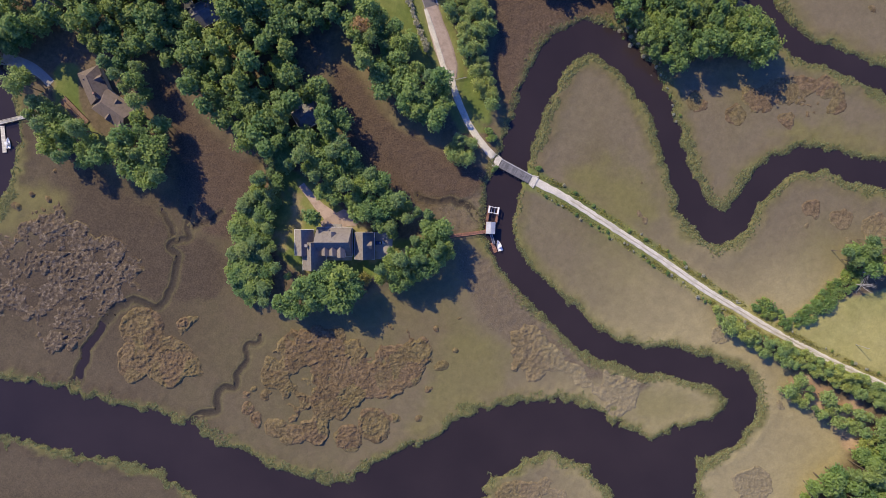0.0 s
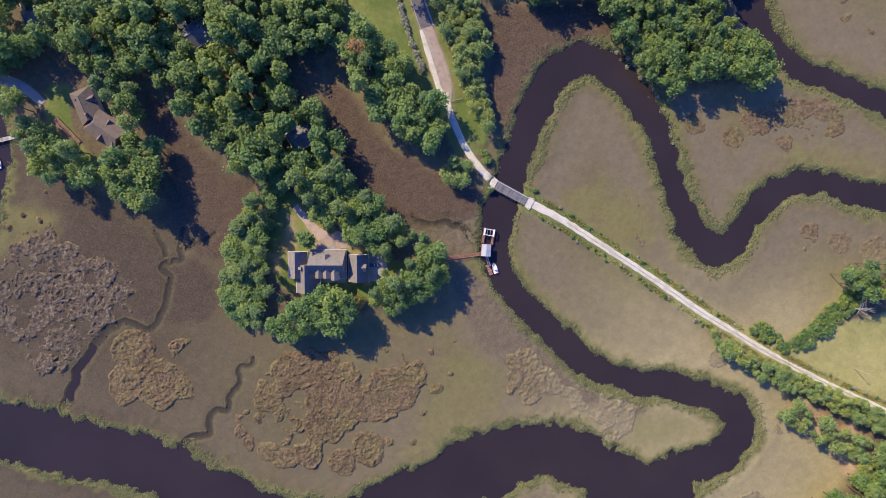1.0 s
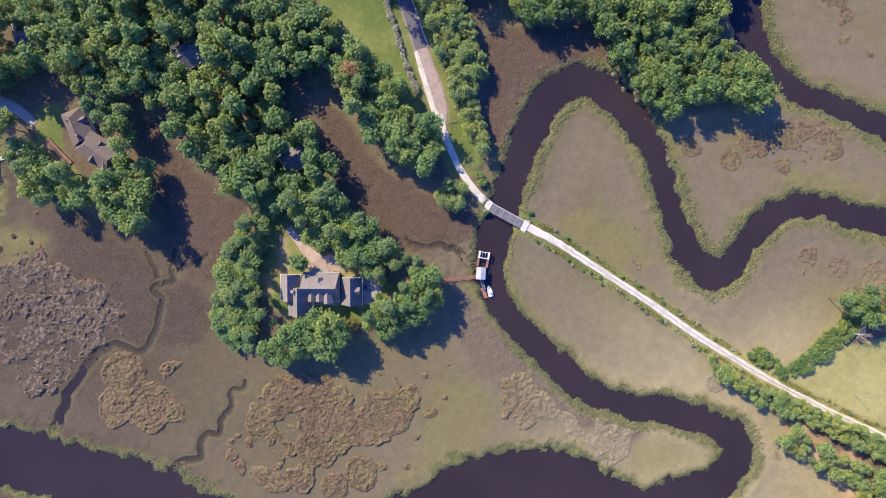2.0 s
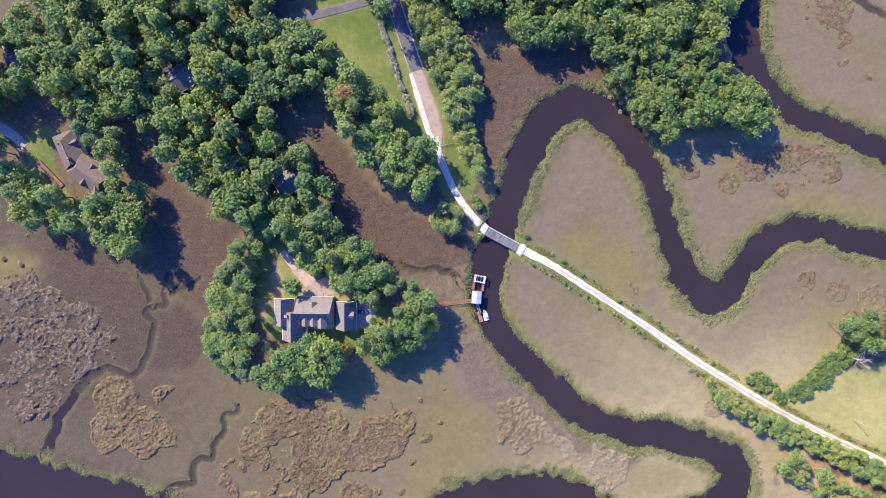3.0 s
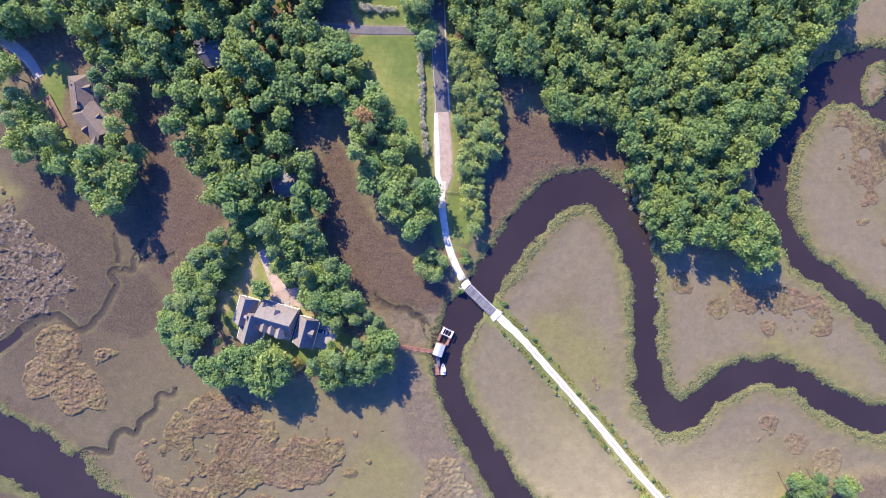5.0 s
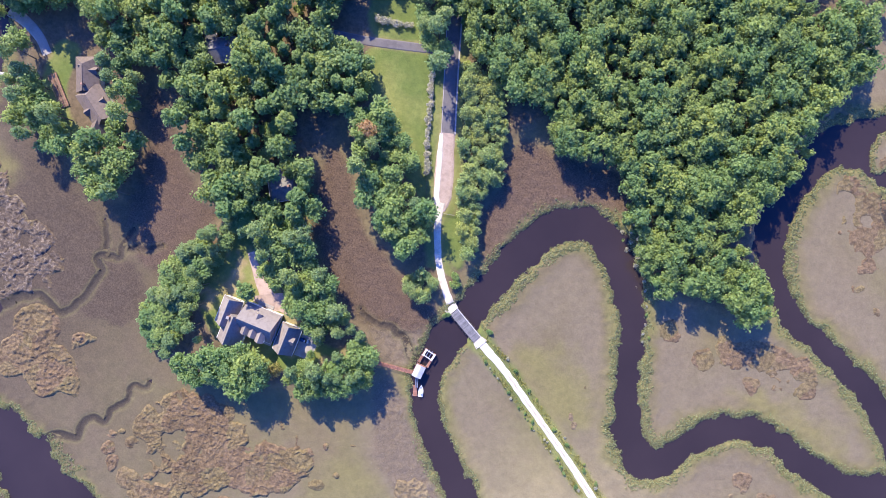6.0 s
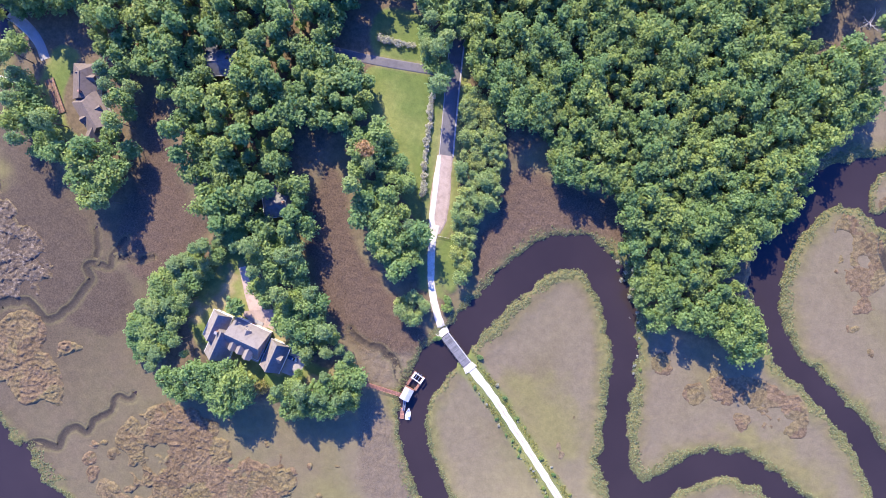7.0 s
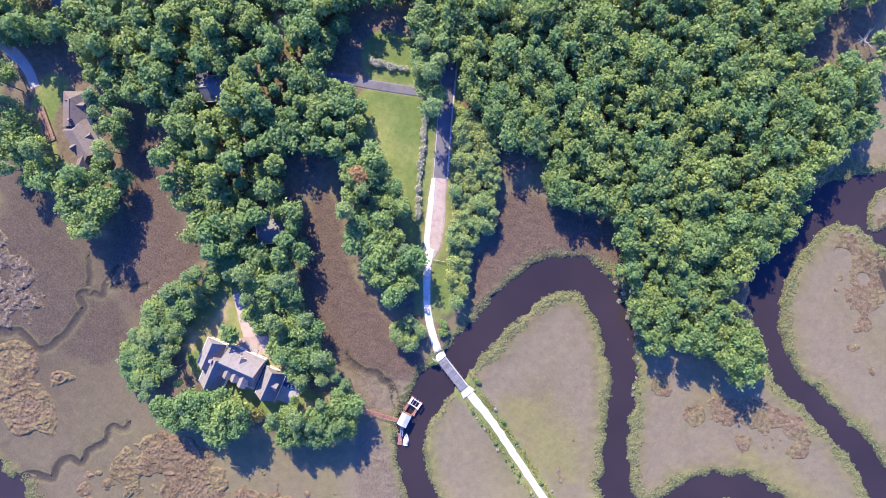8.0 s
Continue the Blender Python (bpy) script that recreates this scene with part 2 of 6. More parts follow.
def stand_material():
    """Matted, raised marsh growth: brown, straw and pinkish stretches with a coarse grain."""
    m, nodes, links, b = material("matted_growth", 0.95)
    pos = nodes.new("ShaderNodeNewGeometry").outputs["Position"]
    fine = noise_tex(nodes, links, 1.8, 6, pos, 0.75)
    tuft = noise_tex(nodes, links, 0.6, 5, pos, 0.65)
    warp = nodes.new("ShaderNodeTexNoise")
    warp.inputs["Scale"].default_value, warp.inputs["Detail"].default_value = 0.16, 3.0
    links.new(pos, warp.inputs["Vector"])
    bent = nodes.new("ShaderNodeVectorMath")
    bent.operation = "MULTIPLY_ADD"
    bent.inputs[1].default_value = (9, 9, 0)
    links.new(warp.outputs["Color"], bent.inputs[0])
    links.new(pos, bent.inputs[2])
    lobes = nodes.new("ShaderNodeTexVoronoi")
    lobes.inputs["Scale"].default_value = 0.085
    links.new(bent.outputs[0], lobes.inputs["Vector"])
    lobe = nodes.new("ShaderNodeSeparateColor")
    links.new(lobes.outputs["Color"], lobe.inputs[0])
    wide = mix(nodes, links, 0.6, noise_tex(nodes, links, 0.07, 4, pos, 0.6), lobe.outputs[0])
    hue = ramp(nodes, links, wide, (0.22, (0.142, 0.115, 0.060)), (0.36, (0.132, 0.100, 0.058)), (0.52, (0.138, 0.100, 0.062)), (0.66, (0.112, 0.082, 0.049)), (0.80, (0.138, 0.113, 0.058)))
    col = mix(nodes, links, ramp(nodes, links, tuft, (0.34, (0, 0, 0)), (0.66, (1, 1, 1))), mix(nodes, links, 1.0, hue, (0.60, 0.58, 0.55), "MULTIPLY"), mix(nodes, links, 1.0, hue, (1.38, 1.35, 1.30), "MULTIPLY"))
    dry = nodes.new("ShaderNodeAttribute")
    dry.attribute_name = "dry"
    col = mix(nodes, links, dry.outputs["Fac"], col, mix(nodes, links, ramp(nodes, links, tuft, (0.30, (0, 0, 0)), (0.7, (1, 1, 1))), (0.185, 0.154, 0.090), (0.265, 0.226, 0.140)))
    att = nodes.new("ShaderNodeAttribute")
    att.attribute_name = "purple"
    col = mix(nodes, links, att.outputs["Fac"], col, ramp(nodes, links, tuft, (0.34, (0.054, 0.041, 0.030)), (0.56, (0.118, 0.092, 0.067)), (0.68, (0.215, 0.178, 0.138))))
    grain = mix(nodes, links, ramp(nodes, links, fine, (0.25, (0, 0, 0)), (0.75, (1, 1, 1))), (0.7, 0.7, 0.7), (1.3, 1.3, 1.3))
    links.new(mix(nodes, links, 1.0, col, grain, "MULTIPLY"), b.inputs["Base Color"])
    bump(nodes, links, b, math_node(nodes, links, "ADD", fine, tuft), 0.9, 0.35)
    return m


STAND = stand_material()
DECK_BROWN = surface("brown_deck", (0.16, 0.105, 0.075), (0.24, 0.165, 0.12), 3.0, 0.85, vary=0.2)

# ---- tools for building ----
def mesh_of(verts, faces, name="mesh"):
    me = bpy.data.meshes.new(name)
    me.from_pydata([tuple(v) for v in verts], [], [tuple(f) for f in faces])
    me.update()
    return me


def thing(name, label, category, group="", at=None, kind=""):
    """An Empty at the base of a thing, which parents its parts."""
    ob = new(name)
    ob.empty_display_size = 0.3
    if at is not None:
        ob.matrix_basis = at
    return tagged(ob, label, category, group, kind)


def part(name, shape, mat, parent=None, label="", at=None):
    """One mesh object from a bmesh or a mesh, under a thing or a part."""
    if isinstance(shape, bmesh.types.BMesh):
        bm, shape = shape, bpy.data.meshes.new(name)
        bmesh.ops.recalc_face_normals(bm, faces=bm.faces)
        bm.to_mesh(shape)
        bm.free()
    if mat is not None and not shape.materials:
        shape.materials.append(mat)
    ob = new(name, shape)
    ob.parent = parent
    if at is not None:
        ob.matrix_basis = at
    return tagged(ob, label)


def box(bm, x0, x1, y0, y1, z0, z1, bevel=0.0, m=None):
    """A box added to bm, its edges rounded off where bevel is given."""
    made = bmesh.ops.create_cube(bm, size=1.0)["verts"]
    bmesh.ops.scale(bm, vec=(x1 - x0, y1 - y0, z1 - z0), verts=made)
    bmesh.ops.translate(bm, vec=((x0 + x1) / 2, (y0 + y1) / 2, (z0 + z1) / 2), verts=made)
    if bevel:
        edges = list({e for v in made for e in v.link_edges})
        made = bmesh.ops.bevel(bm, geom=edges, offset=bevel, segments=1, affect="EDGES", profile=0.5)["verts"]
    if m is not None:
        bmesh.ops.transform(bm, matrix=m, verts=list({v for v in made if v.is_valid}))
    return bm


def boxed(x0, x1, y0, y1, z0, z1, bevel=0.0, m=None):
    return box(bmesh.new(), x0, x1, y0, y1, z0, z1, bevel, m)


def rod(bm, a, b, r0, r1=None, sides=6):
    """A tapered round bar from a to b."""
    a, b = Vector(a), Vector(b)
    q = (b - a).to_track_quat("Z", "Y").to_matrix().to_4x4()
    m = Matrix.Translation((a + b) / 2) @ q
    bmesh.ops.create_cone(bm, cap_ends=True, segments=sides, radius1=r0, radius2=r0 if r1 is None else r1, depth=(b - a).length, matrix=m)
    return bm


def curve_through(points, per=6, closed=False):
    """A smooth row of points through the given ones (Catmull-Rom)."""
    p = np.array(points, float)
    p = np.vstack([p[-1], p, p[:2]]) if closed else np.vstack([2 * p[0] - p[1], p, 2 * p[-1] - p[-2]])
    u = np.linspace(0, 1, per, endpoint=False)[:, None]
    out = []
    for a, b, c, d in zip(p, p[1:], p[2:], p[3:]):
        out.append(0.5 * (2 * b + (c - a) * u + (2 * a - 5 * b + 4 * c - d) * u**2 + (3 * b - a - 3 * c + d) * u**3))
    out = np.vstack(out)
    return out if closed else np.vstack([out, p[-2]])


def away_from(line, x, y):
    """How far the places (x, y) lie outside a ribbon whose rows are x, y, width; below zero inside it."""
    best = np.full(x.shape, 1e9)
    for (ax, ay, aw), (bx, by, bw) in zip(line, line[1:]):
        dx, dy = bx - ax, by - ay
        t = np.clip(((x - ax) * dx + (y - ay) * dy) / (dx * dx + dy * dy + 1e-9), 0, 1)
        best = np.minimum(best, np.hypot(x - ax - t * dx, y - ay - t * dy) - (aw + t * (bw - aw)) / 2)
    return best


def outside(poly, x, y):
    """How far the places lie outside a closed outline; below zero inside it."""
    d2, inside = np.full(x.shape, 1e18), np.zeros(x.shape, bool)
    for (ax, ay), (bx, by) in zip(poly, np.roll(poly, -1, 0)):
        dx, dy = bx - ax, by - ay
        t = np.clip(((x - ax) * dx + (y - ay) * dy) / (dx * dx + dy * dy + 1e-9), 0, 1)
        d2 = np.minimum(d2, (x - ax - t * dx) ** 2 + (y - ay - t * dy) ** 2)
        if ay != by:
            inside ^= ((ay > y) != (by > y)) & (x < dx * (y - ay) / (by - ay) + ax)
    return np.where(inside, -1, 1) * np.sqrt(d2)


def lattice(x, y, seed=0):
    """Smooth noise from 0 to 1 on a unit lattice."""
    ix, iy = np.floor(x).astype(np.int64), np.floor(y).astype(np.int64)
    fx, fy = x - ix, y - iy
    fx, fy = fx * fx * (3 - 2 * fx), fy * fy * (3 - 2 * fy)

    def h(i, j):
        n = (i * 374761393 + j * 668265263 + seed * 974711) & 0x7FFFFFFF
        n = ((n ^ (n >> 13)) * 1274126177) & 0x7FFFFFFF
        return ((n ^ (n >> 16)) & 0xFFFF) / 65535.0

    return (h(ix, iy) * (1 - fx) + h(ix + 1, iy) * fx) * (1 - fy) + (h(ix, iy + 1) * (1 - fx) + h(ix + 1, iy + 1) * fx) * fy


def cloudy(x, y, size, octaves=4, seed=0):
    """Layered noise from about 0 to 1, its largest features about size metres."""
    total, weight, amp = 0, 0, 1.0
    for k in range(octaves):
        total = total + amp * lattice(x / size * 2**k + 17 * k, y / size * 2**k - 9 * k, seed + k)
        weight, amp = weight + amp, amp * 0.55
    return total / weight


def ease(a, b, v):
    t = np.clip((v - a) / (b - a), 0, 1)
    return t * t * (3 - 2 * t)

# ---- the plan, in metres: ribbons are rows of x, y, width; outlines are rows of x, y ----
MAIN_RIVER = [(-326.9, -94.5, 34.5), (-283.4, -100.7, 34.4), (-246.2, -106.2, 35), (-215.3, -113.0, 34.5), (-184.3, -120.6, 33), (-153.5, -128.8, 32.5), (-122.9, -147.6, 37.5), (-92, -161.3, 40.6), (-54.5, -164.9, 36.8), (-23.3, -151.8, 43.4), (1.5, -141.2, 40.8), (16.8, -127.8, 40), (32.2, -121.4, 36.8), (50.5, -116.6, 30.6), (68.9, -119.8, 34), (87.5, -130, 32), (98, -138, 38), (110.5, -150, 46), (115.6, -178.2, 46.3), (120.7, -227, 46.8)]
CREEK = [(110.5, -150, 46), (119, -135.5, 33), (132, -126, 22), (148.5, -118.5, 20), (158.3, -104, 18), (152, -91.2, 18), (137.8, -85, 16.4), (116.6, -80.3, 16.4), (98.4, -78, 15.4), (80.2, -71.2, 15.4), (61.9, -57.8, 15.5), (46.6, -42.6, 15), (36, -32, 15.4), (29.3, -21.2, 15), (25.9, -10.7, 16.8), (26.7, 1.2, 18.5), (28.7, 13.1, 18.5), (33.4, 23.5, 18.4), (35.7, 33.8, 17.2), (41.5, 51.3, 18.9), (47.3, 66.2, 19.4), (54.4, 79.4, 19.6), (62.5, 87, 19.4), (72.8, 89.2, 18), (84.5, 85.2, 18.6), (92.6, 77.7, 17.5)]
CREEK_EAST = [(92.6, 77.7, 17.5), (102.8, 65.6, 15.8), (110.2, 51.2, 14.7), (115.6, 36.6, 14.1), (120.7, 21.9, 14.2), (126.7, 7.2, 16), (135.4, -5.3, 18.4), (144.4, -8.6, 19), (151.6, -3.2, 17.8), (156.3, 6.6, 14.8), (164.7, 16.6, 15.3), (178.5, 25.4, 13.8), (193.1, 27.1, 14.6), (206.9, 23, 15.1), (223.4, 19.2, 15.9), (240, 17.5, 15.3), (262, 30, 18), (286, 50, 18)]
EAST_RIVER = [(231.8, 208.5, 38), (209, 179, 42), (184, 176.5, 31), (163.5, 168, 21), (154.5, 143.2, 18.5), (154, 119, 17.5), (162.5, 103.5, 14.8), (170.5, 92.5, 13.6), (186, 82.2, 13.2), (201, 76.5, 13.2), (219.5, 69, 12.6), (236, 60, 13.5), (252, 46, 16), (262, 30, 18)]
WEST_POND = [(-256.3, 92.8, 44.8), (-250.3, 66.6, 39.1), (-248.7, 41.6, 43.8), (-256.4, 13.3, 39.6), (-277.9, -13.9, 36.8)]
GUT_WEST = [(-137.3, 3.0, 0.8), (-137.5, -0.7, 0.9), (-139.6, -9, 1.0), (-140.0, -14.5, 1.1), (-143.5, -15.4, 1.2), (-147.3, -16.0, 1.3), (-149.4, -18.1, 1.3), (-147.4, -20.7, 1.3), (-144.5, -24.4, 1.4), (-146.5, -31, 1.5), (-148.9, -38, 1.5), (-152.6, -46.4, 1.6), (-154.6, -51, 1.5), (-158.6, -51.8, 1.5), (-165, -49.2, 1.6), (-171.5, -47.8, 1.9), (-178.0, -51.9, 2.2), (-185.0, -58.2, 2.5), (-192.3, -68.2, 2.9), (-197.3, -76.7, 3.2), (-199.6, -84, 3.6), (-203.8, -94, 4.4)]
GUT_MID = [(-101.4, -67.5, 0.7), (-103.5, -71, 0.8), (-109.2, -72.0, 0.9), (-110.2, -80, 1.0), (-113, -85, 1.0), (-116, -88.2, 1.2), (-116, -94.6, 1.2), (-123.5, -95.2, 1.4), (-126.2, -101.2, 1.5), (-126.4, -107.5, 1.7), (-131.5, -109.2, 2.0), (-137.6, -111.3, 2.4), (-141.5, -115.5, 3)]
GUT_DOCK = [(-17.1, 7.3, 1.1), (-7.8, 5.4, 1.1), (1.9, 5.4, 1.4), (8.9, 3.1, 1.4), (14.8, -3.4, 1.7), (19.5, -5.2, 1.7)]
GUT_BRANCH = [(-120.6, -0.5, 0.5), (-124, -3, 0.6), (-127.3, -4.7, 0.6), (-133.2, -5.8, 0.7), (-138.6, -8.8, 0.8)]
GUT_TWIG = [(-152.6, 0.5, 0.5), (-150.6, -3.5, 0.6), (-148.6, -8.7, 0.7), (-147.5, -15.2, 0.8)]
GUT_EAST = [(234, 130, 1.6), (223.3, 134.1, 1.7), (215.3, 137.6, 1.7), (206.7, 143.0, 1.8), (200.9, 148.5, 1.8), (197, 156, 2)]
ROAD_PAVED = [(-50.1, 226, 7), (-41.9, 200.7, 7), (-34.5, 177.8, 6.7), (-26.8, 154.9, 6.5), (-19, 131.9, 6.2), (-9.3, 104.4, 6.2)]
SIDE_STREET = [(-108.2, 120.4, 4.4), (-84.3, 127.2, 4.4), (-62.4, 131.6, 4.4), (-37.1, 138.1, 4.3), (-22.1, 142.3, 4.3)]
ROAD_GRAVEL = [(-9.5, 104.9, 7.1), (-7, 95.9, 8.2), (-3.6, 85.5, 9.2), (-0.3, 75.1, 8.7), (1.2, 68.3, 4.9)]
ROAD_TRACK = [(0.3, 72.4, 3.8), (1.9, 64.2, 3.5), (6.9, 51.4, 3.3), (12, 41.8, 3.3), (18.9, 32.8, 3.6), (25.4, 26.1, 4.1), (27.9, 24.5, 4.4)]
CAUSEWAY = [(41.3, 17.2, 5), (48.0, 14.0, 4.7), (63.5, 5.7, 4.2), (78.4, -3.8, 4.1), (93.2, -13.2, 4.1), (108, -22.8, 4.2), (123, -33.1, 4.2), (138, -43, 4.2), (152.9, -52.1, 4.2), (167.9, -61.1, 3.9), (182.9, -69.2, 3.7), (197.9, -76.9, 3.6), (213, -84, 3.6), (232.9, -93, 3.6), (288.9, -119, 3.6)]
DRIVE = [(-78, 13.9, 3.3), (-69, 2.8, 4.7), (-62.4, -3.4, 7.2), (-57.4, -10.2, 8.9)]
LAWN_NORTH = [(-61, 128.4), (-35.2, 137.2), (-26.3, 131.7), (-18.1, 111.7), (-8.8, 80.3), (-5.1, 68.5), (-18.8, 75.9), (-36.2, 92), (-52.4, 108.6)]
LAWN_STREET = [(-68, 154.7), (-47, 160.8), (-35.9, 142.2), (-60.9, 134.9)]
LAWN_EAST = [(176.6, -63.9), (186.7, -56), (204.1, -47.9), (221.6, -43.3), (245.1, -43.3), (254, -94.8), (232.2, -88.1), (205.4, -76.6)]
YARD = [(-88.2, 21.4), (-78.4, 19.7), (-57.2, 2), (-28.5, -15.5), (-5.9, -8.4), (-7.8, -21.4), (-28, -30.5), (-49.4, -37.1), (-71.7, -34.8), (-85.5, -28), (-93, -18), (-97, -4), (-95, 12)]
LAWN_WEST = [(-205, 75.2), (-193.1, 75.8), (-194.3, 67.9), (-192.9, 53.6), (-186.3, 41.5), (-175.3, 37.2), (-188, 34.7), (-202.9, 44.7), (-207.4, 59.2)]
VERGE_EAST = [(9, 70.3), (10.9, 72.6), (19.3, 57), (21.2, 45.9), (14, 48.6), (6.2, 63.1)]
UP_NW = [(-304.9, 166.9), (-253.3, 92.7), (-227.5, 72.3), (-201.9, 43), (-178.6, 22.2), (-148.8, 13.2), (-145, 37), (-158.8, 69.2), (-149.7, 75), (-123.8, 42.8), (-100.2, 28), (-70, 48.6), (-57.5, 92), (-42.9, 80.5), (-40.2, 60.2), (-10.6, 44.1), (16.1, 30.9), (26.5, 27.9), (22, 42.6), (14.4, 80.3), (21.5, 114.5), (24.1, 164.8)]
UP_ISLAND = [(-113.4, -19.8), (-102.1, 13.2), (-88.2, 31), (-67.2, 33.9), (-46.5, 16.1), (-16.7, -0.3), (1.3, -10.7), (-1.7, -27.3), (-28.9, -38), (-53.2, -48.7), (-89.8, -51.8), (-113.9, -38.1)]
UP_NE = [(-47.5, 225.4), (4.7, 107.1), (14.7, 111.5), (30.5, 136.1), (44.4, 121.5), (75.9, 120.5), (95.8, 102.5), (105.9, 83.2), (123.7, 73.1), (161.5, 81), (151.5, 109.4), (147.7, 137.2), (154.6, 166.8), (157.1, 205.8), (151, 237.9), (130.7, 300.7)]
UP_EAST = [(133.7, -46.8), (180.1, -83.4), (196.2, -108.1), (215.2, -126.7), (198, -148.9), (196.4, -180.9), (279, -180.2), (268.6, -13.6), (214.7, -26.2), (202.3, -45.2), (182.2, -61.9)]
REED_NW = [(-146.8, 72.1), (-156.5, 51.7), (-145.8, 13.2), (-140.2, -1.8), (-113.3, -13.8), (-100.3, 25.1), (-123.8, 42.8), (-138.2, 60.4)]
REED_MID = [(-57.7, 77.6), (-60.9, 57.3), (-52.3, 33.9), (-34.6, 13.2), (-10.7, 1.2), (19.2, 13.1), (19.1, 22), (-4.7, 33.8), (-28.4, 45.6), (-43.1, 66)]
REED_DOCK = [(-10.7, 1.2), (1.3, -10.7), (16.3, -7.7), (19.8, 13.1), (7.2, 16.1)]
REED_NE = [(24.6, 89), (20.8, 111.2), (42.9, 114.9), (77, 118), (87.2, 101.7), (60.3, 95.8), (45.1, 83.1), (35.7, 64), (30.1, 49.5), (21.5, 75.7)]
MUD_WEST = [(-207.9, 43), (-178.8, 19.2), (-140.3, -4.8), (-119.6, -22.9), (-114, -44.2), (-141.7, -50.4), (-181.5, -47.4), (-207, -69.1), (-243.5, -56.8), (-290, -56.9), (-287.6, -20), (-228.6, -7.8)]
ROUGH_WEST = [(-241.3, -16.9), (-216.1, -1.8), (-192, -7.8), (-168.3, -22.9), (-172, -41.2), (-191.1, -56.7), (-204.2, -75.3), (-222.7, -72.2), (-225.1, -59.8), (-243.2, -50.6), (-273.7, -44.5)]
ROUGH_MID = [(-93.2, -68.8), (-74.7, -62.5), (-47.4, -68.6), (-29, -62.4), (-10.8, -68.5), (-10.8, -80.9), (-26.2, -96.5), (-41.5, -99.7), (-47.7, -106), (-60.1, -109.2), (-69.5, -118.7), (-84.8, -112.5), (-90.7, -96.8), (-99.9, -93.7)]
ROUGH_EAST = [(33.2, -68.4), (46.8, -65.3), (65.2, -77.6), (98.8, -92.9), (99.2, -108.5), (80.9, -105.5), (59.3, -90), (35, -90.1)]
ROUGH_TIP = [(156.4, 65.5), (176.6, 71.2), (200, 65.4), (203.5, 53.9), (192, 51), (174.2, 56.8), (162.8, 52.5), (153.8, 56.8)]
ROUGH_SOUTH = [(32.4, -149.9), (44.7, -145), (57.1, -149.8), (63.4, -162.5), (29.4, -162.7)]
ROUGH_FAR = [(176.3, 154.3), (188.5, 162.6), (203.3, 161.8), (209.9, 141.2), (199.5, 129.1), (187.7, 135.7)]
ORANGE = [(186.2, -86.4), (204.7, -95.6), (223.3, -108), (224.3, -126.7), (215.2, -126.7), (208.4, -111.1), (189.8, -98.8)]
REED_BANK = [(4.3, -19.8), (19.4, -24.3), (26.9, -34.8), (49.7, -54.6), (74.3, -80.6), (104.8, -89.8), (98.9, -96), (74.5, -89.3), (50.1, -80.7), (31.7, -68.4), (16.5, -56.2), (10.4, -40.9)]
MOUNDS = [(-54.7, -124.3, 13.6), (-40.7, -116, 18.5), (-94.2, -117.2, 12.4), (-165.2, -64.3, 24.6), (-152, -81.4, 27.8), (-170.5, -81.4, 21.6), (-141.2, -82.9, 15.4), (148.3, 49.6, 11.7), (175.3, 46.7, 9.3), (190.4, 1.2, 10.6), (205.6, -3.2, 13), (223.5, -7.7, 14.7), (127.6, 56.9, 11.7), (-3.2, -84, 6.1), (-17, -112.1, 5.5), (-24.6, -88.7, 9.2), (-85, -121.9, 12.4), (-72.6, -118.7, 15.5), (-60, -106, 15.4), (-142, -59.6, 9.2), (-109.4, -106.3, 7.4), (-100, -99.9, 6.2), (200.6, 53.9, 10.5), (164.5, -149.1, 21.4), (-29.3, -112.2, 6.2), (-104.9, -112.5, 8), (143.3, -66, 10.8), (177.9, -103.5, 5.4), (204.1, 122.3, 9), (204.7, 110.1, 3.7), (215.6, 103.7, 4.8), (190.5, 170.8, 9.5)]
MOUNDS_SMALL = [(-208.9, 22.2, 3.6), (-212.7, 6.7, 4.3), (-221, 9.7, 3), (-231.1, 2.4, 6.1), (-217.2, 0.6, 3), (-142, -60.2, 6.1), (-136.8, -58.4, 4.3), (-144.6, -64.3, 4.3), (-110.8, -100, 3.7), (-107, -96.8, 2.8), (-100, -101.5, 3.1), (-96.9, -98.4, 2.8), (2.9, -74.1, 2.7), (5, -56.2, 2.7), (-7.7, -63, 3), (101.5, -3.5, 4.2), (104.2, -5.3, 2.7), (101.4, 14.6, 2.4), (220, -13.6, 4.7), (209.7, -13.6, 3), (187.2, -7.1, 3), (149.4, -68.1, 4.2), (-32.1, -60.9, 3.7), (-13.8, -71.6, 3), (-10.8, -96.5, 2.8), (-75, 103.5, 2.6), (185, 130.9, 2.7), (201.3, 119.8, 6.6), (202.1, 109.8, 3.8), (188.1, 129.2, 2.7), (199.3, 142.3, 4.4)]
WOODS_ISLAND_WEST = [(-116.1, -34.6), (-115.2, -25.4), (-113.1, -15.7), (-109.9, -1.2), (-104.7, 8.3), (-98.7, 7.8), (-91.8, 16.5), (-86.1, 13), (-86.8, 4.5), (-92.3, -7.1), (-92.3, -18.9), (-87.9, -34.8), (-87.4, -45.2), (-91.6, -48.2), (-106.3, -48.4)]
WOODS_ISLAND_NW = [(-101, 4), (-98, 19), (-89, 30), (-81, 31), (-82, 24), (-88, 15), (-91, 3)]
WOODS_ISLAND_SOUTH = [(-91.6, -48.2), (-80.8, -37.7), (-75.5, -32.6), (-65.6, -31.4), (-60, -23.2), (-51, -31.2), (-44.9, -31.6), (-44.7, -43.4), (-55.1, -50.7), (-68.7, -53.5), (-79.9, -55.2)]
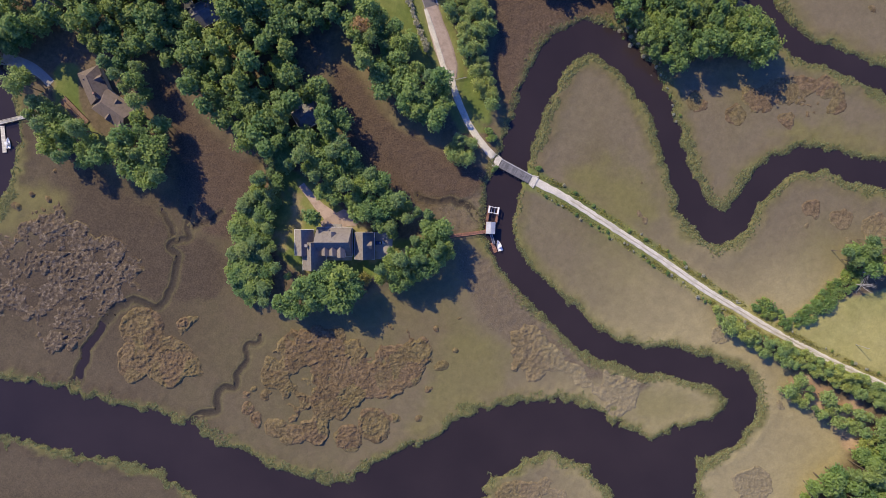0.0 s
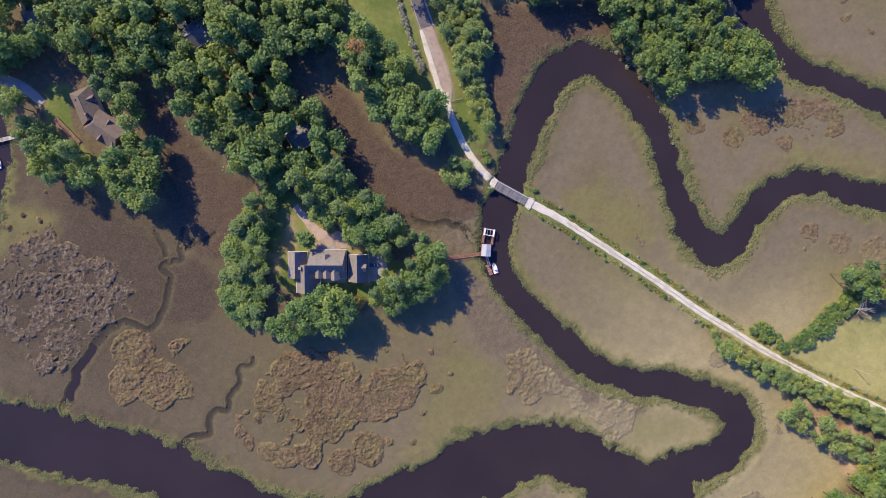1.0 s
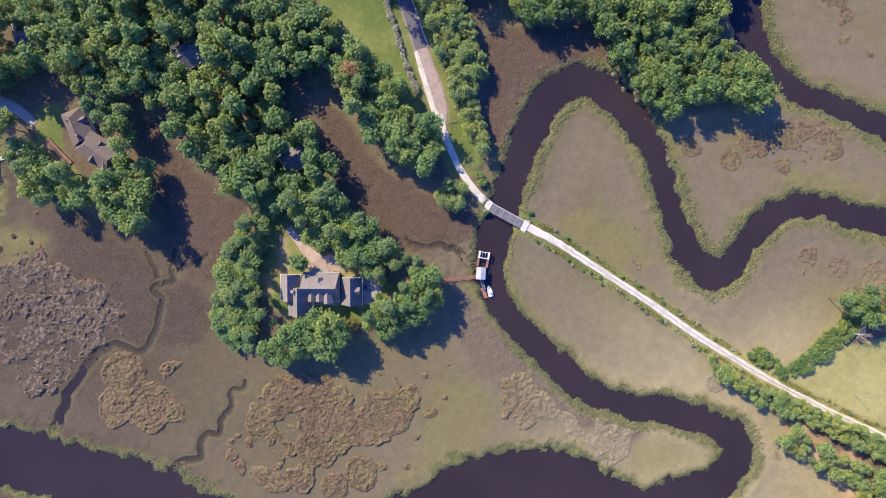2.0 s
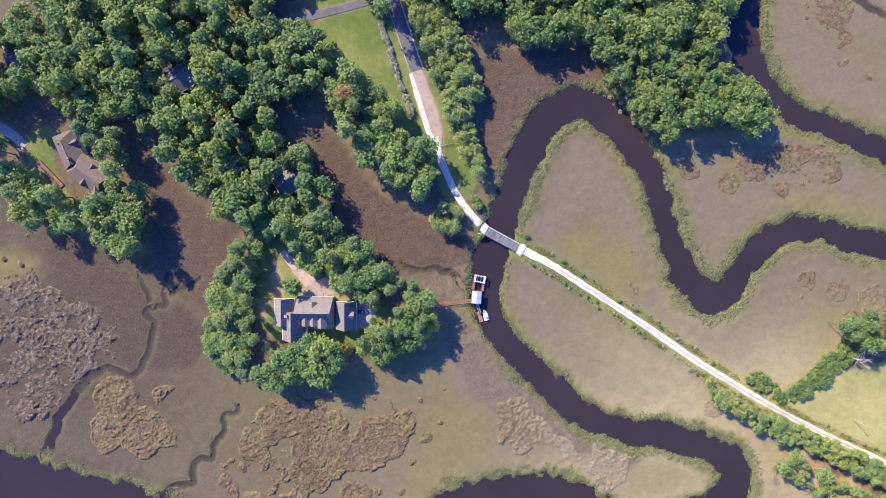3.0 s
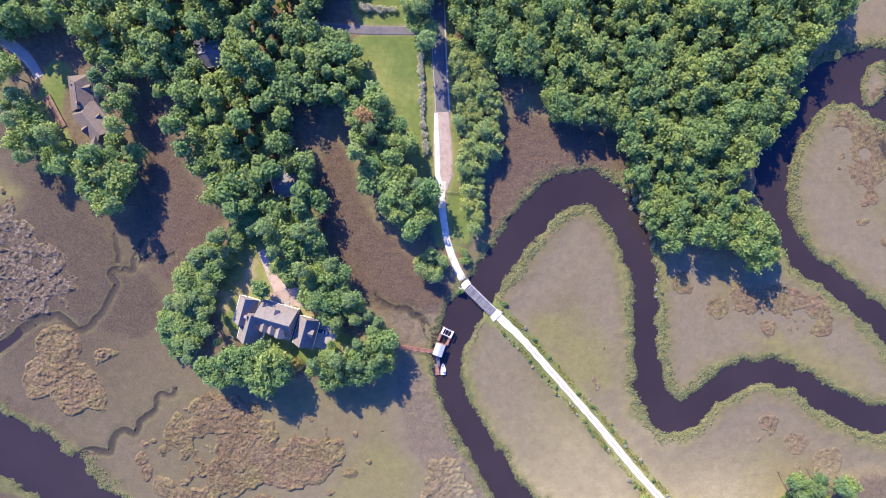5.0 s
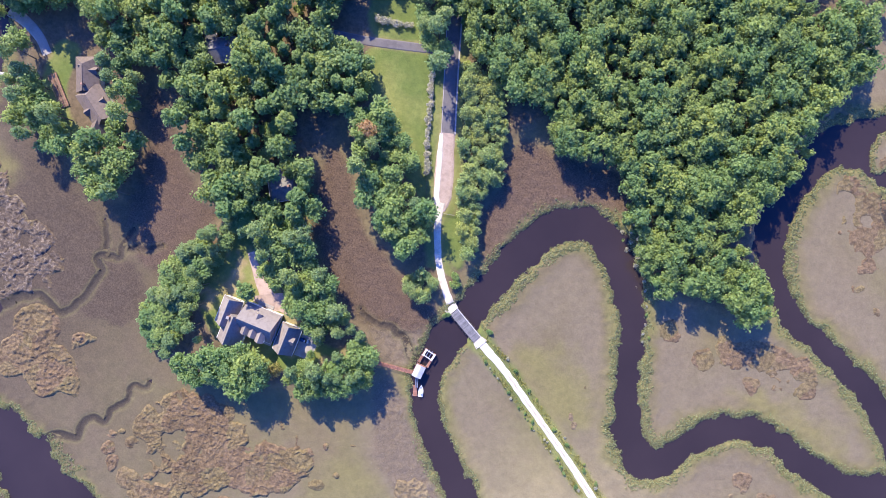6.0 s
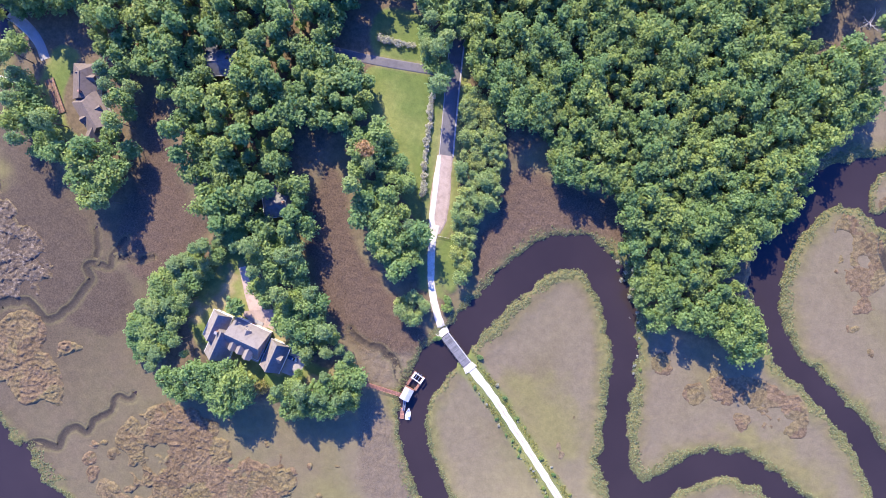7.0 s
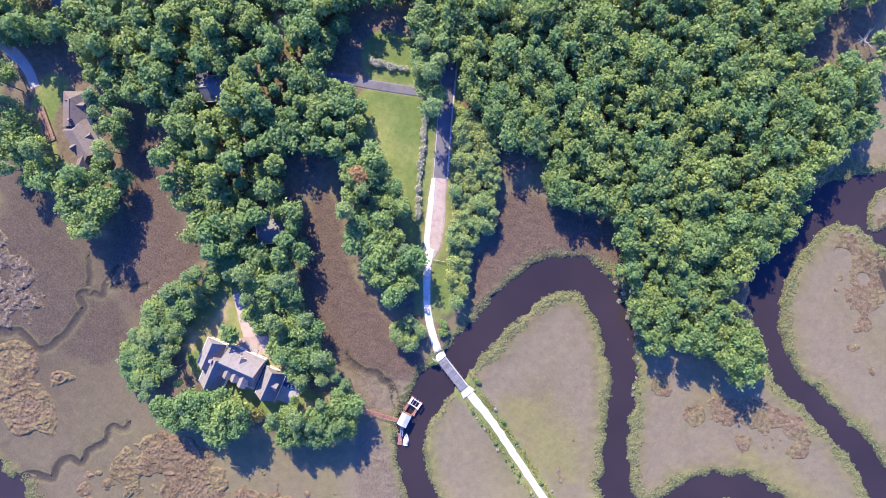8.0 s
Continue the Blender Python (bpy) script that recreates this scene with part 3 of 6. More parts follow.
WOODS_ISLAND_DOCK = [(-37.9, -34.6), (-33.3, -23.8), (-26.8, -18.2), (-18.8, -8.9), (-12.8, -9.4), (-5.3, -6.2), (1, -18.3), (-0.7, -24.9), (-14.7, -33.8), (-21.2, -39.5), (-29.8, -40.1)]
WOODS_ISLAND_EAST = [(-38.1, -8.2), (-34.9, 2), (-26.4, 2.6), (-19.4, 7), (-9.6, 0.8), (-2.8, -5.2), (-4.7, -14.8), (-19.8, -6.4), (-27.8, -15.6)]
WOODS_ISLAND_NORTH = [(-79.9, 27.2), (-73.4, 32.7), (-55.9, 39.9), (-47.2, 29), (-32.4, 17.6), (-26.9, 11.2), (-18.9, 5.7), (-28.9, 1.6), (-36.6, 2.7), (-39.1, -5.6), (-46.4, -5.7), (-53.5, -2.8), (-59, 3.7), (-67, 9.2), (-70, 16.7), (-77, 19.6)]
WOODS_WEST = [(-223.1, 70.6), (-213.1, 70.5), (-198.2, 52.3), (-194.2, 45.3), (-184.2, 43.9), (-173.1, 35.4), (-168.1, 50.9), (-158.1, 52.2), (-146.8, 46.6), (-143, 32.5), (-140.6, 18.3), (-148, 12.6), (-159.4, 15.5), (-173.5, 24), (-184.8, 31.2), (-196, 38.2), (-209.7, 52.4), (-220.6, 63.6)]
WOODS_SHORE = [(-214, 54), (-208, 58), (-199, 47), (-190, 37), (-184, 25), (-193, 24), (-204, 30), (-211, 42)]
WOODS_WEST_YARD = [(-179.8, 78.8), (-171.2, 80.1), (-160.1, 74.5), (-157.4, 69), (-156.6, 52.2), (-165.1, 55.1), (-170.5, 63.5), (-177.3, 71.8)]
WOODS_WEST_TOP = [(-251.2, 105.9), (-174.9, 138.3), (-165.2, 108.7), (-152.6, 85.7), (-163.8, 78), (-174.2, 82.1), (-196.1, 92.6), (-209.4, 89.7), (-223.2, 80.9), (-238.1, 74.5)]
WOODS_NORTH_WEST = [(-146, 77.2), (-165.2, 108.7), (-174.9, 138.3), (-90.3, 174.3), (-75.3, 152.8), (-80.1, 131.1), (-68.8, 124.7), (-58.1, 126.5), (-49.5, 113.3), (-51.5, 98.3), (-65, 89.6), (-76, 82), (-73.2, 68.9), (-61.8, 62.5), (-55.2, 53.9), (-53.5, 43.2), (-74.3, 31.2), (-87.5, 28.2), (-104.9, 35), (-118.4, 46.3), (-129.5, 58.7), (-138.1, 72.1)]
WOODS_STRIP = [(-54.3, 91.4), (-47.8, 102.8), (-32.7, 100.8), (-17.2, 84.9), (-22.3, 77), (-5, 70.3), (0.2, 58.3), (-2.8, 45.5), (-10, 42.4), (-25.9, 52.5), (-37.1, 61.9), (-46, 72.3)]
WOODS_BEND = [(-2.4, 33.4), (8.1, 39.5), (14.3, 32), (9.1, 23.8), (0.8, 26)]
WOODS_ROADSIDE = [(-14.9, 138), (-9, 137.7), (-4.2, 139.8), (11.7, 126.7), (19.1, 106.8), (23.2, 94.2), (17.8, 80.2), (25.2, 60.2), (20, 52.1), (10.2, 71.1), (2.9, 91.1), (-5.7, 110.4)]
WOODS_NORTH_EAST = [(-37.9, 196.6), (-17.4, 146.9), (-3.9, 138.7), (14.2, 129.7), (30.4, 128.3), (39, 115.2), (47, 113), (64.6, 117.9), (80.3, 107.9), (82.2, 97.4), (91.2, 92.9), (97.6, 78.7), (111.2, 70.5), (123.4, 74.5), (139.1, 77.2), (157.4, 74), (164.6, 85.8), (158.1, 97), (142.4, 107), (139.3, 119.8), (140.8, 128.9), (155, 146.4), (153.1, 156.7), (148.9, 168.8), (155.2, 188.3), (163.6, 203), (154.2, 226.4), (137.3, 227.4), (123.5, 221.5), (112.8, 238.8), (106.7, 258.1)]
WOODS_CAUSEWAY = [(134.9, -47.1), (147, -55.1), (162.1, -64.7), (169.6, -67.1), (180.1, -70.7), (204.2, -80.6), (230.9, -93.6), (255.9, -105.7), (256.6, -117.1), (231.5, -104), (204.8, -91.9), (180.5, -80.7), (162.5, -73.8), (147.3, -63.6), (138.7, -53.9)]
WOODS_SOUTH_EAST = [(175.7, -92.8), (182.1, -86.2), (192.6, -92.1), (207.6, -101.1), (227.7, -106.1), (252.4, -119.6), (253.7, -140.9), (229, -130.4), (217.5, -124.3), (211.3, -116.2), (199.3, -110.2), (188.8, -104.8), (179.7, -98.2)]
WOODS_FAR_SOUTH = [(187.1, -153.6), (191.3, -141.9), (200.4, -135.1), (208.9, -128.3), (220.4, -123.4), (238.1, -125.8), (258.7, -174.8), (193.4, -175.3), (186.3, -162.9)]
WOODS_EAST = [(198.5, -20.4), (206.2, -14.7), (231.8, -11.8), (233.2, -36.4), (221.5, -33.5), (209.9, -30)]
WOODS_BOG = [(101.7, 260.1), (136.1, 274.7), (140.4, 259.4), (124.7, 248.8), (114.5, 241.2)]
BANK_SCRUB = [(86.8, 99.7), (94.1, 96.8), (103.2, 81.2), (112.3, 65.4), (120.1, 49.5), (116.3, 46.6), (108.9, 61.1), (100.4, 76.9), (91.5, 86.9), (82.6, 94)]
SCRUB_EAST = [(159.8, -51.9), (165.5, -47), (172.2, -50.9), (179.1, -54.2), (187.9, -50.9), (195, -43.4), (203.4, -34.4), (211.9, -28.4), (215.8, -34.3), (207.4, -43.3), (198.9, -51.5), (189.7, -59), (182.4, -61.5), (174.9, -59.7), (167.6, -56.1)]
WOODS_STREET = [(-58.1, 188), (-45, 193.6), (-28.7, 153.2), (-21.6, 133.9), (-24.8, 128.3), (-32, 135), (-40.6, 148.1)]
WOODS_NORTH = [(-119.7, 189.7), (-45.8, 220.9), (-41.5, 195.1), (-52, 178), (-64, 170), (-78, 162), (-92, 161)]
OLIVE_WEST = [(-242, 15), (-221.0, 14), (-207, 7.2), (-216, -6.3), (-234.3, -9), (-244, -10.8)]
OLIVE_TIP = [(104.4, -95.9), (137.2, -98.7), (144.0, -106.3), (131.6, -111.9), (101.8, -113.4), (97.2, -106.7)]
OLIVE_EAST = [(166, 39), (174.8, 42), (193.1, 46), (210.0, 42), (230, 34), (208.7, 31.7), (189.3, 34.9)]
OLIVE_LOOP = [(61.8, 18.3), (80.4, 26), (99.8, 16), (106, -3), (92, -7), (75.1, 7)]
OLIVE_MID = [(1.4, -68.4), (25.7, -74.5), (28, -95), (1.4, -113), (-17.0, -128), (-19.0, -111.9)]
ISLET = (187.9, 175.5, 11.0)
WEST_DRIVE = [(-246, 82, 6), (-232.7, 79.6, 6), (-222.3, 76.6, 5.5), (-214.5, 72.5, 5), (-208.2, 66.3, 4.5)]

RIBBON = {k: curve_through(v) for k, v in (
    ("main", MAIN_RIVER), ("creek", CREEK), ("creek_east", CREEK_EAST), ("east", EAST_RIVER), ("pond", WEST_POND),
    ("gut_west", GUT_WEST), ("gut_mid", GUT_MID), ("gut_dock", GUT_DOCK), ("gut_east", GUT_EAST), ("gut_branch", GUT_BRANCH), ("gut_twig", GUT_TWIG),
    ("paved", ROAD_PAVED), ("street", SIDE_STREET), ("gravel", ROAD_GRAVEL), ("track", ROAD_TRACK), ("causeway", CAUSEWAY), ("drive", DRIVE), ("west_drive", WEST_DRIVE))}
AREA = {k: curve_through(v, 4, True) for k, v in (
    ("lawn_north", LAWN_NORTH), ("lawn_street", LAWN_STREET), ("lawn_east", LAWN_EAST), ("yard", YARD), ("lawn_west", LAWN_WEST),
    ("verge", VERGE_EAST), ("up_nw", UP_NW), ("up_island", UP_ISLAND), ("up_ne", UP_NE), ("up_east", UP_EAST),
    ("reed_nw", REED_NW), ("reed_mid", REED_MID), ("reed_dock", REED_DOCK), ("reed_ne", REED_NE), ("mud", MUD_WEST),
    ("rough_west", ROUGH_WEST), ("rough_mid", ROUGH_MID), ("rough_east", ROUGH_EAST), ("rough_tip", ROUGH_TIP),
    ("rough_south", ROUGH_SOUTH), ("rough_far", ROUGH_FAR), ("orange", ORANGE), ("reed_bank", REED_BANK),
    ("olive_west", OLIVE_WEST), ("olive_tip", OLIVE_TIP), ("olive_east", OLIVE_EAST), ("olive_loop", OLIVE_LOOP), ("olive_mid", OLIVE_MID))}

GUTS = ("gut_west", "gut_mid", "gut_dock", "gut_east", "gut_branch", "gut_twig")
# Distances are worked out on a coarse lattice and read off between its nodes.
LX, LY, LSTEP = np.arange(-330, 331, 2.0), np.arange(-250, 331, 2.0), 2.0
GXX, GYY = np.meshgrid(LX, LY)
FIELD = {}


def gut_line(line, seed, step=1.2):
    """The winding middle line of a tidal gut, with its width."""
    fine = curve_through(line, 14)
    cum = np.concatenate([[0], np.cumsum(np.hypot(*np.diff(fine[:, :2], axis=0).T))])
    at = np.arange(0, cum[-1], step)
    c = np.stack([np.interp(at, cum, fine[:, k]) for k in range(3)], 1)
    wx, wy = cloudy(c[:, 0], c[:, 1], 5, 3, seed), cloudy(c[:, 0], c[:, 1], 5, 3, seed + 5)
    c[:, 0] += 3.2 * (wx - 0.5)
    c[:, 1] += 3.2 * (wy - 0.5)
    return c


for n, (k, line) in enumerate(zip(GUTS, (GUT_WEST, GUT_MID, GUT_DOCK, GUT_EAST, GUT_BRANCH, GUT_TWIG))):
    RIBBON[k] = gut_line(line, 500 + 20 * n)


def read_field(field, x, y):
    u, v = np.clip((x - LX[0]) / LSTEP, 0, len(LX) - 1.001), np.clip((y - LY[0]) / LSTEP, 0, len(LY) - 1.001)
    i, j = u.astype(int), v.astype(int)
    fu, fv = u - i, v - j
    return (field[j, i] * (1 - fu) + field[j, i + 1] * fu) * (1 - fv) + (field[j + 1, i] * (1 - fu) + field[j + 1, i + 1] * fu) * fv


for k in ("main", "creek", "creek_east", "east", "pond"):
    FIELD[k] = away_from(RIBBON[k], GXX, GYY)
FIELD["water"] = np.minimum.reduce([FIELD[k] for k in ("main", "creek", "creek_east", "east", "pond")]) + 0.8
FIELD["roads"] = np.minimum.reduce([away_from(RIBBON[k], GXX, GYY) for k in ("paved", "street", "gravel", "track", "drive", "west_drive")])
FIELD["causeway"] = away_from(RIBBON["causeway"], GXX, GYY)
FIELD["isle"] = np.hypot((GXX - ISLET[0]) / 0.55, GYY - ISLET[1]) - ISLET[2]
for k, poly in AREA.items():
    FIELD[k] = outside(poly, GXX, GYY)


def far_from_water(x, y):
    """Distance to the bank, ragged as the clumps of grass make it; below zero in the water."""
    wx = x + 2.6 * (cloudy(x, y, 7, 3, 3) - 0.5) * 2
    wy = y + 2.6 * (cloudy(x, y, 7, 3, 8) - 0.5) * 2
    teeth = 2.6 + 4.4 * (1 - ease(8, 20, abs(read_field(FIELD["main"], x, y))))
    wx = wx + teeth * (cloudy(x, y, 4.2, 2, 4) - 0.5)
    wy = wy + teeth * (cloudy(x, y, 4.2, 2, 9) - 0.5)
    d = read_field(FIELD["water"], wx, wy)
    return np.maximum(d, -read_field(FIELD["isle"], wx, wy))


def within(name, x, y, soft=3.0, ragged=4.0, seed=0):
    """1 inside an outline, 0 outside, with a ragged soft edge."""
    return 1 - ease(-soft, soft, read_field(FIELD[name], x, y) + ragged * 2 * (cloudy(x, y, 9, 4, 40 + seed) - 0.5))


def gut_fields(x, y):
    best = np.full(x.shape, 1e3)
    for k in GUTS:
        line = RIBBON[k]
        near = (x > line[:, 0].min() - 8) & (x < line[:, 0].max() + 8) & (y > line[:, 1].min() - 8) & (y < line[:, 1].max() + 8)
        best[near] = np.minimum(best[near], away_from(line, x[near], y[near]))
    return best


def survey(x, y, guts=True):
    """Height and zones of the ground at the places (x, y)."""
    d = far_from_water(x, y)
    g = gut_fields(x, y) if guts else np.full(x.shape, 1e3)
    up = np.maximum.reduce([within(k, x, y, 5.0, 3.0, n) for n, k in enumerate(("up_nw", "up_island", "up_ne", "up_east"))])
    lawn = np.maximum.reduce([within(k, x, y, 0.8, 1.2, n) for n, k in enumerate(("lawn_north", "lawn_street", "lawn_east", "yard", "lawn_west", "verge"))])
    reed = np.maximum.reduce([within(k, x, y, 3.0, 4.0, n) for n, k in enumerate(("reed_nw", "reed_mid", "reed_ne"))])
    tan = np.maximum.reduce([within(k, x, y, 3.0, 4.0, n) for n, k in enumerate(("reed_dock", "reed_bank"))])
    mud = within("mud", x, y, 8.0, 10.0, 5)
    mud = np.maximum(mud, 0.90 * (1 - ease(-190, -20, x + 40 * (cloudy(x, y, 40, 3, 66) - 0.5))))
    mud = np.maximum(mud, 0.22 * (1 - ease(0.5, 1.0, np.hypot((x - 74) / 34, (y - 44) / 44))))
    orange = np.maximum(within("orange", x, y, 3.0, 6.0, 7), 0)
    road = read_field(FIELD["roads"], x, y)
    cause = read_field(FIELD["causeway"], x, y)
    z = 0.50 + 0.25 * (cloudy(x, y, 14, 3, 11) - 0.5) + 0.14 * (lattice(x * 0.8, y * 0.8, 12) - 0.5)
    z = z + mud * 0.45 * (cloudy(x, y, 4.5, 3, 16) - 0.5)
    z = z + tan * (0.2 + 0.5 * (lattice(x * 0.7, y * 0.7, 17) - 0.5))
    z = z + reed * (0.25 + 0.5 * (lattice(x * 0.8, y * 0.8, 13) - 0.5))
    z = z + 0.6 * ease(0.0, 2.0, d) * (1 - ease(4.0, 14.0, d)) * lattice(x * 0.9, y * 0.9, 14)
    z = z - 0.8 * (1 - ease(0.5, 1.5, g))
    z = z * (1 - up) + up * (1.9 + 0.5 * (cloudy(x, y, 20, 3, 15) - 0.5))
    bank = 1 - ease(2.0, 7.0, cause)
    z = z * (1 - bank) + 1.25 * bank
    smooth = np.maximum(lawn, 1 - ease(0.5, 4.0, road))
    z = z * (1 - smooth) + 1.9 * smooth
    land = ease(-2.2, 0.6, d)
    z = np.where(d < 0.6, -1.2 + (z + 1.2) * land, z)
    lips = 0.28 * (1 - ease(0.8, 3.2, g + 2 * (cloudy(x, y, 5, 2, 32) - 0.5)))
    fringe = (1 - ease(1.0, 6.5, d + 7.0 * (cloudy(x, y, 14, 2, 31) - 0.5))) * (1 - up) * (1 - reed * 0.8)
    fringe = np.maximum(fringe, lips * (1 - up))
    shoulder = (1 - ease(1.5, 4.5, cause + 2 * (cloudy(x, y, 6, 2, 33) - 0.5)))
    lawn = np.maximum(lawn, 0.8 * shoulder)
    lawn = np.maximum(lawn, 0.85 * (1 - ease(3.0, 5.5, road + 2 * (cloudy(x, y, 5, 2, 37) - 0.5))) * (x > -45) * (y > 40))
    sand = np.maximum(orange, 0.22 * (1 - ease(0.2, 1.3, road + 1.2 * (cloudy(x, y, 3, 2, 34) - 0.5))))
    sand = np.maximum(sand, 0.12 * within("lawn_east", x, y, 3, 4, 9) * (0.5 + cloudy(x, y, 22, 3, 36)))
    sand = np.maximum(sand, 0.5 * within("yard", x, y, 1, 1, 8) * ease(0.46, 0.64, cloudy(x, y, 8, 3, 35)))
    for px, py, pr in ((-158, 126, 7), (-107, 141, 9), (-107, 76, 5), (-138, 108, 6)):
        sand = np.maximum(sand, 0.7 * (1 - ease(0.5, 1.0, np.hypot(x - px, y - py) / pr + 0.5 * (cloudy(x, y, 5, 3, 39) - 0.5))))
    wet = 1 - ease(-0.6, 0.5, d)
    pale = ease(15, 150, x + 0.1 * abs(y) + 30 * (cloudy(x, y, 60, 3, 61) - 0.5)) * (1 - ease(-60, 10, y + 30 * (cloudy(x, y, 45, 3, 62) - 0.5))) * (0.75 + 0.25 * cloudy(x, y, 25, 3, 62))
    olive = np.maximum.reduce([w * within(k, x, y, 9.0, 9.0, 12 + n) for n, (k, w) in enumerate((("olive_west", 1), ("olive_tip", 0.6), ("olive_east", 1), ("olive_loop", 1), ("olive_mid", 0.7)))])
    rim = ease(4, 11, d) * (1 - ease(16, 42, d + 16 * (cloudy(x, y, 22, 3, 67) - 0.5)))
    rim = rim * (1 - up) * (1 - 0.8 * olive) * (1 - 0.85 * pale) * (0.25 + 0.75 * ease(-70, 30, x))
    a = np.stack([up * (1 - lawn), lawn, pale, reed * (1 - up)], -1)
    b = np.stack([fringe, mud * (1 - up), wet * (1 - np.clip(lawn, 0, 1)), sand], -1)
    c = np.stack([olive * (1 - up), rim, np.clip(tan, 0, 1) * (1 - up), np.ones_like(up)], -1)
    return z, a, b, c


def streaks(x, y):
    """Beaten-down stalks: fine ridges that lie one way in one stretch and another way in the next."""
    out = 0.0
    for k, turn in enumerate((0.5, 1.5, 2.5)):
        a, b = x * math.cos(turn) + y * math.sin(turn), y * math.cos(turn) - x * math.sin(turn)
        out = np.maximum(out, np.clip(1 - abs(2 * cloudy(a / 3.2, b, 1.5, 3, 130 + k) - 1) * 4, 0, 1) * ease(0.42, 0.58, cloudy(x, y, 15, 2, 140 + k)))
    return out


def growth(x, y):
    """How high the matted growth stands over the marsh, and how purple-brown it is."""
    wx, wy = x + 6 * (cloudy(x, y, 9, 3, 22) - 0.5), y + 6 * (cloudy(x, y, 9, 3, 23) - 0.5)
    gaps = ease(0.34, 0.42, cloudy(wx, wy, 13, 4, 21))
    edge = np.maximum.reduce([within(k, wx, wy, 1.2, 7.0, n) for n, k in enumerate(("rough_mid", "rough_east", "rough_tip", "rough_south", "rough_far"))]) * gaps
    west = within("rough_west", x, y, 2.0, 12.0, 6)
    ropes = ease(0.34, 0.50, cloudy(wx, wy, 6.0, 4, 90))
    for mx, my, mw in MOUNDS + MOUNDS_SMALL:
        near = (abs(x - mx) < mw) & (abs(y - my) < mw)
        r = np.hypot(wx[near] - mx, wy[near] - my) + 1.5 * (cloudy(x[near], y[near], 5, 3, int(abs(mx))) - 0.5) * 2
        dip = 1 + (0.16 * np.sin(r * 2.1) - 0.25 * np.exp(-((r - mw * 0.30) / 0.9) ** 2)) * (mw > 5)
        edge[near] = np.maximum(edge[near], (1 - ease(mw * 0.5 - 1.3, mw * 0.5 + 0.4, r)) * dip)
    vx, vy = x + 11 * (cloudy(x, y, 8, 3, 27) - 0.5), y + 11 * (cloudy(x, y, 8, 3, 28) - 0.5)
    creases = 1.1 * np.clip(1 - abs(2 * cloudy(vx, vy, 8.0, 3, 24) - 1) * 7, 0, 1) + 1.1 * streaks(vx, vy)
    top = 0.46 + 0.38 * creases + 0.34 * (lattice(x * 1.6, y * 1.6, 25) - 0.5) + 0.25 * (cloudy(x, y, 6, 2, 38) - 0.5)
    ux, uy = x + 9 * (cloudy(x, y, 6, 3, 91) - 0.5), y + 9 * (cloudy(x, y, 6, 3, 92) - 0.5)
    clump = ease(0.50, 0.55, cloudy(ux, uy, 8.0, 3, 93)) * ease(0.40, 0.52, cloudy(x, y, 26, 3, 94))
    ridge = np.clip(1 - abs(2 * cloudy(ux, uy, 6.5, 3, 95) - 1) * 7, 0, 1)
    bed = ropes * (0.12 + 0.16 * (lattice(x * 1.1, y * 1.1, 26) - 0.5) + 0.45 * creases)
    high = np.maximum(edge * top, west * np.maximum(bed, clump * (0.55 + 0.60 * ridge + 0.45 * (lattice(x * 0.9, y * 0.9, 96) - 0.3))))
    clear = ease(2.0, 6.0, far_from_water(x, y)) * (read_field(FIELD["causeway"], x, y) > 6)
    high = high * (1 - 0.58 * ease(15, 70, x))
    return high * clear, west * (1 - edge)


def ground_at(x, y):
    return float(survey(np.array([float(x)]), np.array([float(y)]))[0][0])


def spread(lo, hi, step):
    """Even steps from lo to hi, then ever longer ones out to the horizon on both sides."""
    far = np.cumsum(step * 1.6 ** np.arange(1, 17))
    far = far[far < 4000]
    inner = np.arange(lo, hi + step / 2, step)
    return np.concatenate([lo - far[::-1], inner, hi + far])


def build_ground():
    xs, ys = spread(-272, 272, 1.25), spread(-190, 272, 1.25)
    x, y = np.meshgrid(xs, ys)
    z, a, b, c = survey(x, y)
    verts = np.stack([x, y, z], -1).reshape(-1, 3)
    nx, ny = len(xs), len(ys)
    idx = np.arange(nx * ny).reshape(ny, nx)
    faces = np.stack([idx[:-1, :-1], idx[:-1, 1:], idx[1:, 1:], idx[1:, :-1]], -1).reshape(-1, 4)
    me = bpy.data.meshes.new("ground")
    me.vertices.add(len(verts))
    me.vertices.foreach_set("co", verts.ravel())
    me.loops.add(faces.size)
    me.loops.foreach_set("vertex_index", faces.ravel())
    me.polygons.add(len(faces))
    me.polygons.foreach_set("loop_start", np.arange(len(faces)) * 4)
    me.polygons.foreach_set("use_smooth", np.ones(len(faces), bool))
    me.update()
    for name, field in (("zone_a", a), ("zone_b", b), ("zone_c", c)):
        me.color_attributes.new(name, "FLOAT_COLOR", "POINT").data.foreach_set("color", field.reshape(-1, 4).ravel())
    ob = part("ground", me, GROUND)
    tagged(ob, "tan and olive salt marsh with mud, lawn and leaf litter", "ground", kind="structure")


build_ground()


